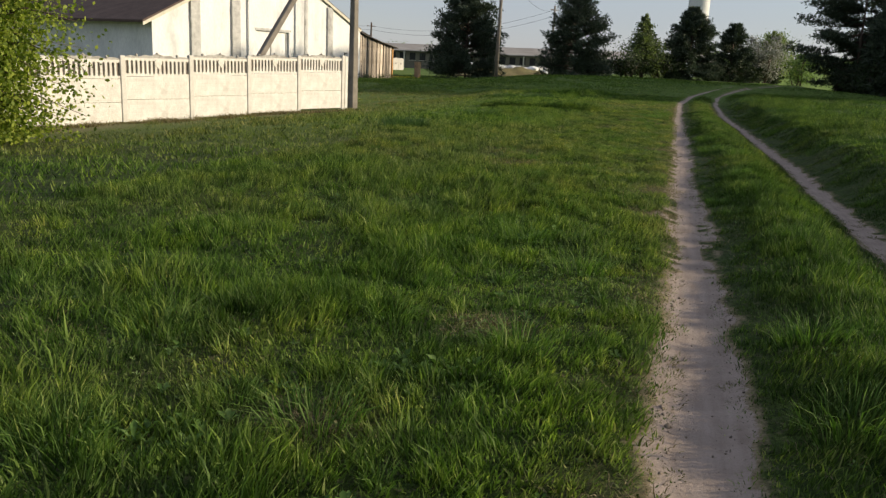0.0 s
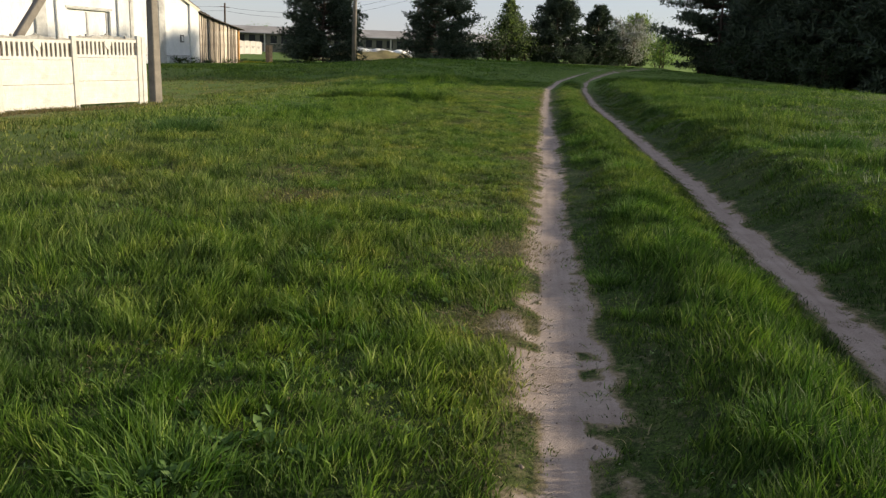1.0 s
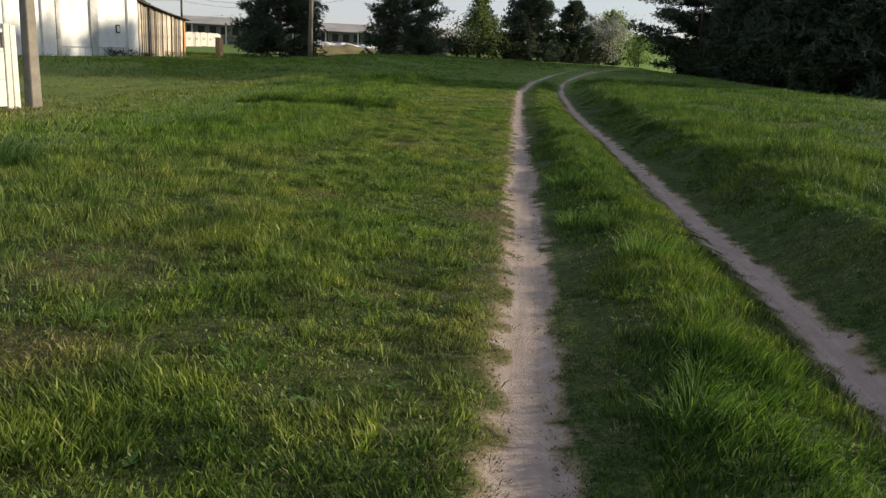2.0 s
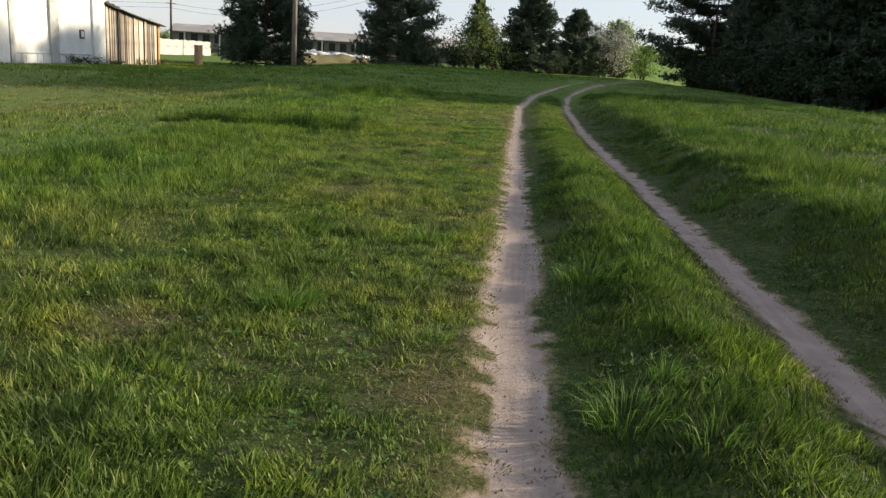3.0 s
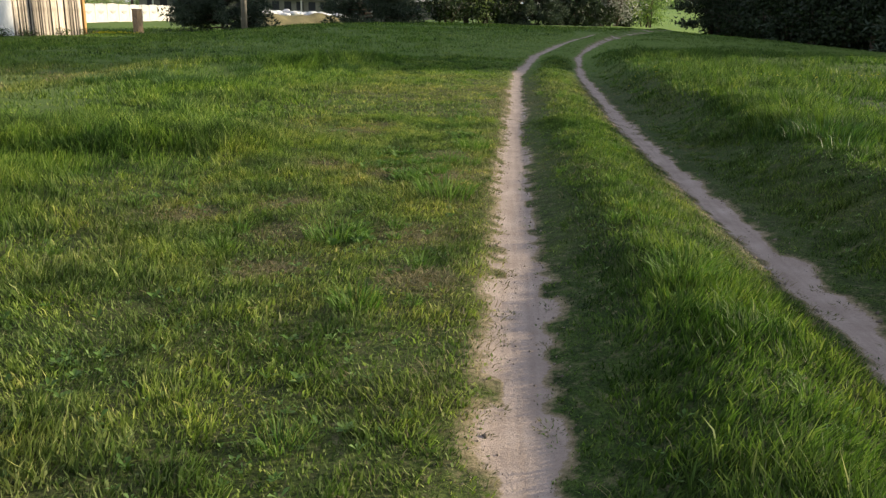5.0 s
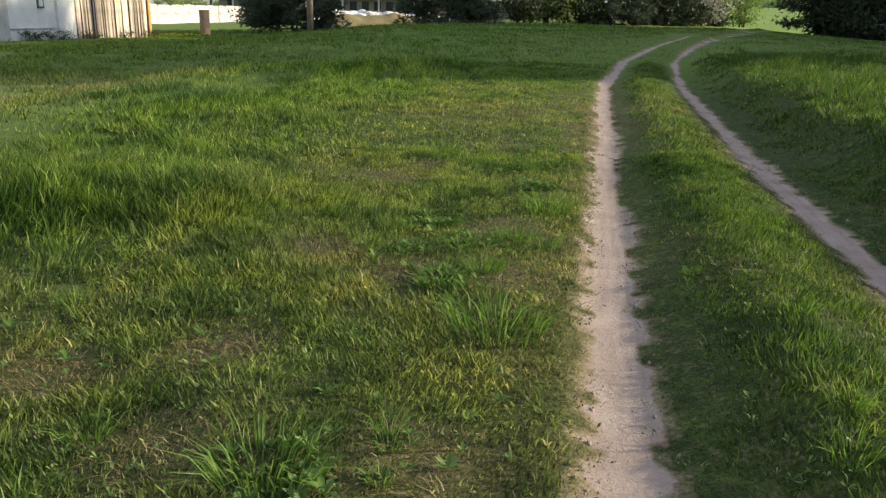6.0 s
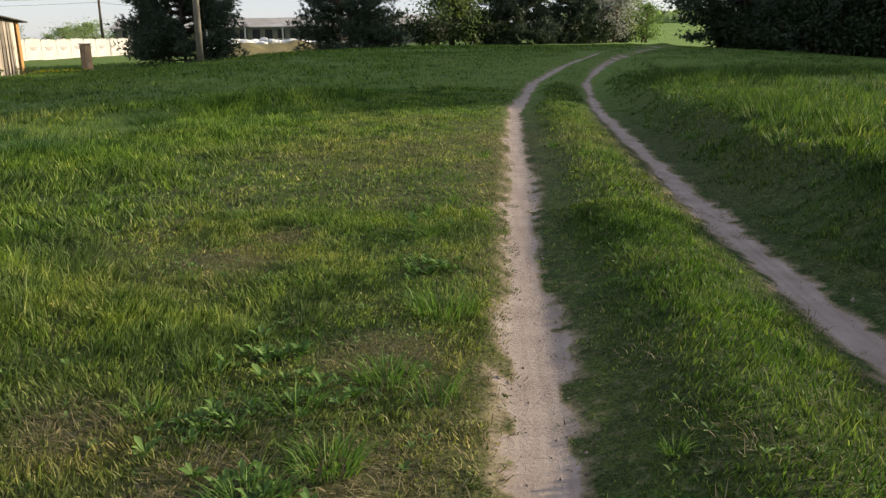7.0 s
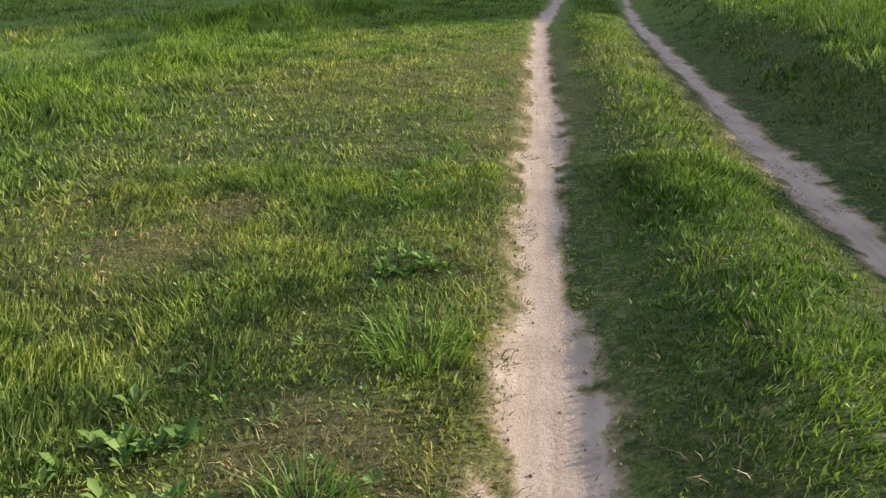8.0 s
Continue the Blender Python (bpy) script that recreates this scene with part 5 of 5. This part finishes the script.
def broad_parts(h, spread, low, seed, limbs, leaves, size, droop=0.0, fill=1.0, trunk=0.09, stems=1, leafwidth=0.6, taper=False, fan=0.15):
    """Stems with forking limbs, and leaves in sprays round the ends of the limbs."""
    r = random.Random(seed)
    b, twigs = bmesh.new(), bmesh.new()
    P, D = [], []
    each = max(1, leaves // limbs)
    for s in range(stems):
        a = r.uniform(0, math.tau)
        foot = Vector((math.cos(a), math.sin(a), 0)) * (0.0 if stems == 1 else 0.25 * spread * r.random())
        top = foot + Vector((r.uniform(-fan, fan) * spread, r.uniform(-fan, fan) * spread, h * r.uniform(0.82 - 0.3 * fan, 0.97)))
        tube(b, [foot - Vector((0, 0, 0.4)), foot.lerp(top, 0.5) + Vector((r.uniform(-0.1, 0.1), r.uniform(-0.1, 0.1), 0)) * spread * 0.5, top], [trunk, trunk * 0.6, 0.015], 7)
        for i in range(limbs // stems):
            f = r.uniform(low, 0.97)
            p0 = foot.lerp(top, f)
            a = r.uniform(0, math.tau)
            ln = spread * math.sin(math.pi * min(1.0, (f - low) / (1 - low) * 0.82 + 0.2)) ** 0.8 * r.uniform(0.45, 1.1)
            if taper:
                ln = (spread * (1 - f) ** 1.1 + 0.2) * r.uniform(0.4, 1.15)
            p2 = p0 + Vector((math.cos(a) * ln, math.sin(a) * ln, ln * (r.uniform(0.0, 0.45) if taper else r.uniform(0.15, 0.75)) - droop * ln))
            p1 = p0.lerp(p2, 0.5) + Vector((0, 0, 0.12 * ln))
            tube(twigs, [p0, p1, p2], [0.012 + trunk * 0.2, 0.01, 0.004], 4)
            n = each
            t = (0.25 + 0.75 * rng.random(n))[:, None]
            q = np.array(p0) * (1 - t) ** 2 + 2 * np.array(p1) * t * (1 - t) + np.array(p2) * t**2
            off = rng.normal(size=(n, 3)) * 0.2 * ln * fill
            if droop:
                off[:, 2] -= droop * np.abs(rng.normal(size=n)) * 0.9
            P.append(q + off)
            D.append(rng.normal(size=(n, 3)) + np.array([0, 0, 0.2 - 1.2 * droop]))
    P, D = np.concatenate(P), np.concatenate(D)
    ln = size * (0.6 + 0.8 * rng.random(len(P)))
    v, t = diamond_leaves(P, D, ln, ln * leafwidth)
    keep = v.reshape(-1, 4, 3)[:, :, 2].min(1) > 0.03
    v = v.reshape(-1, 4, 3)[keep].reshape(-1, 3)
    o = 4 * np.arange(keep.sum())[:, None]
    return b, twigs, v, np.concatenate([o + [0, 1, 2], o + [0, 2, 3]], 1).reshape(-1, 3)


def broadleaf(name, label, category, x, y, material, bark=None, turn=0.0, group="", **kw):
    b, twigs, v, t = broad_parts(**kw)
    ob = thing(name, label, category, group, at=pose(x, y, zat(x, y) - 0.03, 0, 0, turn))
    part("trunk", b, bark or BARK, ob, soft=True)
    part("branchwork", twigs, BARK, ob, soft=True)
    part("crown", arrays_mesh("crown", v, t, material), None, ob)
    return ob


def cone(width, bulge=1.0, foot=0.75):
    """Limb length by height: broad low down and pointed above."""
    return lambda f: width * (foot + (1 - foot) * min(1, f / 0.25)) * max(0.0, 1 - f ** (1.6 * bulge)) ** 0.8 + 0.15


pine("broad dense dark green pine growing to the ground", 20.9, 73.5, 7.8, cone(3.5, 1.5, 0.95), 0.015, 1, 1.0, 7, 0.28, 0.058, whorls=29, ragged=0.25, sweep=0.1, lift=0.06)
pine("open dark green pine with gaps between limbs", 30.2, 69.5, 7.3, cone(3.5, 1.15, 0.9), 0.02, 2, 0.9, 7, 0.28, 0.058, whorls=25, ragged=0.36, sweep=0.12, lift=0.06)
pine("dark pine with an uneven top beside the track", 45.0, 74.05, 7.3, lambda f: 3.3 * (1 - f ** 1.5) ** 0.9 + 0.1, 0.03, 3, 1.0, 7, 0.28, 0.065, whorls=27, ragged=0.28, sweep=0.1, lift=0.08)
pine("small pointed dark pine", 50.15, 74.5, 6.1, lambda f: 2.8 * (1 - f) ** 0.8 + 0.05, 0.03, 4, 1.0, 7, 0.28, 0.065, whorls=24, ragged=0.28, sweep=0.1, lift=0.12)
broadleaf("young_tree", "young fresh green broadleaved tree", "tree", 39.5, 73.6, YOUNG_LEAF, h=6.9, spread=3.7, low=0.03, seed=5, limbs=170, leaves=18000, size=0.18, stems=4, fan=0.3, taper=True, fill=0.7)
broadleaf("blossoming_shrub", "grey-white blossoming shrub at the edge of the track", "shrub", 54.2, 74.8, BLOSSOM, h=5.3, spread=2.7, low=0.05, seed=6, limbs=130, leaves=9000, size=0.15, stems=6, fan=0.55, fill=0.8)
broadleaf("shrub", "yellow-green leafing shrub behind the blossom", "shrub", 59.3, 80.4, SPRING_LEAF, h=6.4, spread=2.7, low=0.04, seed=7, limbs=120, leaves=14000, size=0.17, stems=6, fan=0.5)
broadleaf("shrub", "low dull green bush at the bend", "bush", 72.7, 92.5, BUSH_LEAF, h=4.2, spread=2.6, low=0.03, seed=8, limbs=60, leaves=5500, size=0.2, stems=5, fan=0.5)
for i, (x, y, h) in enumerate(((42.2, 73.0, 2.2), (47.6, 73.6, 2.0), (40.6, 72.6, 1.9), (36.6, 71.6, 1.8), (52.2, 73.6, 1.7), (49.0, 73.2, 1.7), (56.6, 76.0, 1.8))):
    broadleaf("undergrowth", "low undergrowth below the trees, leaves toned dark for shade", "bush", x, y, SHADE_LEAF, h=h, spread=1.7, low=0.03, seed=20 + i, limbs=44, leaves=2600, size=0.19, stems=5, fan=0.5)

# the pine wood on the right
wood = [pine("tall dark pine with drooping open limbs at the wood's edge", 51.6, 58.2, 13.5, cone(5.2, 1.9, 0.45), 0.03, 31, 1.7, 8, 0.24, 0.06, whorls=19, ragged=0.5, plate=1.15, group="pine wood"),
        pine("tall dense dark pine in the wood", 49.0, 48.6, 14.5, cone(4.0, 1.9, 0.8), 0.03, 32, 0.4, 7, 0.5, 0.13, whorls=26, open_top=0.35, group="pine wood"),
        pine("tall dense dark pine in the wood", 47.6, 43.6, 15.0, cone(3.9, 2.0, 0.85), 0.03, 33, 0.4, 7, 0.5, 0.13, whorls=26, open_top=0.35, group="pine wood")]
# back and south copies stand out of view, sized for the shade they cast
for i, (x, y, k) in enumerate(((47.0, 40.6, 1.0), (52.0, 53.3, 0.78), (55.0, 56.5, 0.78), (56.5, 61.5, 0.8), (54.5, 51.5, 0.78), (58.5, 58.5, 0.8), (53.5, 46.5, 1.05), (52.5, 41.8, 1.08), (59.5, 54.0, 0.8),
                               (47.6, 36.6, 1.0), (48.2, 32.6, 1.0), (52.6, 37.2, 1.15), (53.4, 32.4, 1.0), (57.5, 47.0, 1.1), (57.0, 42.0, 1.1))):
    copy_thing(wood[1 + i % 2], pose(x, y, zat(x, y) - 0.05, 0, 0, 47 * i) @ Matrix.Scale(k, 4))
# hidden behind the wood's edge, added only to thin the sun on the barn
pine("unseen very tall thin-crowned pine, added to shade the barn", 60.5, 59.2, 20.0, cone(4.6, 1.9, 0.8), 0.56, 34, 0.035, 5, 0.6, 0.14, whorls=20, group="pine wood")
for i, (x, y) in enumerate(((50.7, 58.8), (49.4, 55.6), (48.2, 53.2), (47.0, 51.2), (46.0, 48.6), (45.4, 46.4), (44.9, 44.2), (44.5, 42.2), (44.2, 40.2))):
    broadleaf("undergrowth", "undergrowth along the wood's edge, leaves toned dark for shade", "bush", x, y, SHADE_LEAF, h=2.6, spread=1.9, low=0.02, seed=40 + i, limbs=50, leaves=3400, size=0.17, stems=5)

# the birch beside the fence
broadleaf("birch", "birch with hanging fresh yellow-green leaves by the fence", "birch", -4.65, 15.6, BIRCH_LEAF, BIRCH_BARK, h=8.5, spread=1.9, low=0.02, seed=12, limbs=280, leaves=48000, size=0.075, droop=0.45, fill=0.72, trunk=0.12, leafwidth=0.75)

# weeds at the foot of the barn and the lean-to
for i, (k, h) in enumerate(((-2.6, 0.6), (-1.5, 0.7), (-0.9, 0.5), (0.6, 0.35), (3.1, 0.35), (4.6, 0.5), (-2.1, 0.4))):
    broadleaf("wall_weeds", "dark green weeds growing at the wall's foot", "weeds", 8.75 + GABLE[0] * k + 0.25 * GABLE[1], 60.7 + GABLE[1] * k - 0.25 * GABLE[0], LUSH, h=0.75 * h, spread=0.55, low=0.02, seed=70 + i, limbs=20, leaves=500, size=0.07, stems=6, fan=1.2, trunk=0.006, leafwidth=0.3, group="weeds along the barn")

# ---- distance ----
far_tree = broadleaf("distant_tree", "distant tree in young leaf, green paled for haze", "tree", 20.0, 205.0, HAZED_LEAF, h=5.0, spread=3.4, low=0.02, seed=50, limbs=70, leaves=3300, size=0.26, fill=0.7, group="distant tree row")
r = random.Random(5)
for i in range(26):
    x = -22 + 3.0 * i + r.uniform(-2, 2)
    copy_thing(far_tree, pose(x, 206 + r.uniform(-10, 12), -0.1 - r.uniform(0, 0.5), 0, 0, r.uniform(0, 360)) @ Matrix.Scale(r.uniform(0.55, 1.0) if i % 5 else r.uniform(1.1, 1.4), 4))


def far_woods():
    """A belt of woodland on the skyline beyond the field, haze put into its leaf colour."""
    k = 16000
    ang = np.radians(8 + 84 * rng.random(k))
    d = 420 + 40 * rng.random(k)
    x, y = d * np.sin(ang), d * np.cos(ang)
    top = 4.5 + 3 * vnoise(ang * 300, 0 * ang, 4.0, 21) + 1.5 * vnoise(ang * 300, 0 * ang, 1.3, 22)
    z = ground_z(x, y) + top * rng.random(k)
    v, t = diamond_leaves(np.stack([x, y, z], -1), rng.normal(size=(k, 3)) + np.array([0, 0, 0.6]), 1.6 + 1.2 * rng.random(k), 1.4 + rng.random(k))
    thing("far_woods", "grey-green belt of woodland on the skyline, paled for haze", "woods", kind="stuff", mesh=arrays_mesh("far_woods", v, t, HAZED_LEAF))


far_woods()
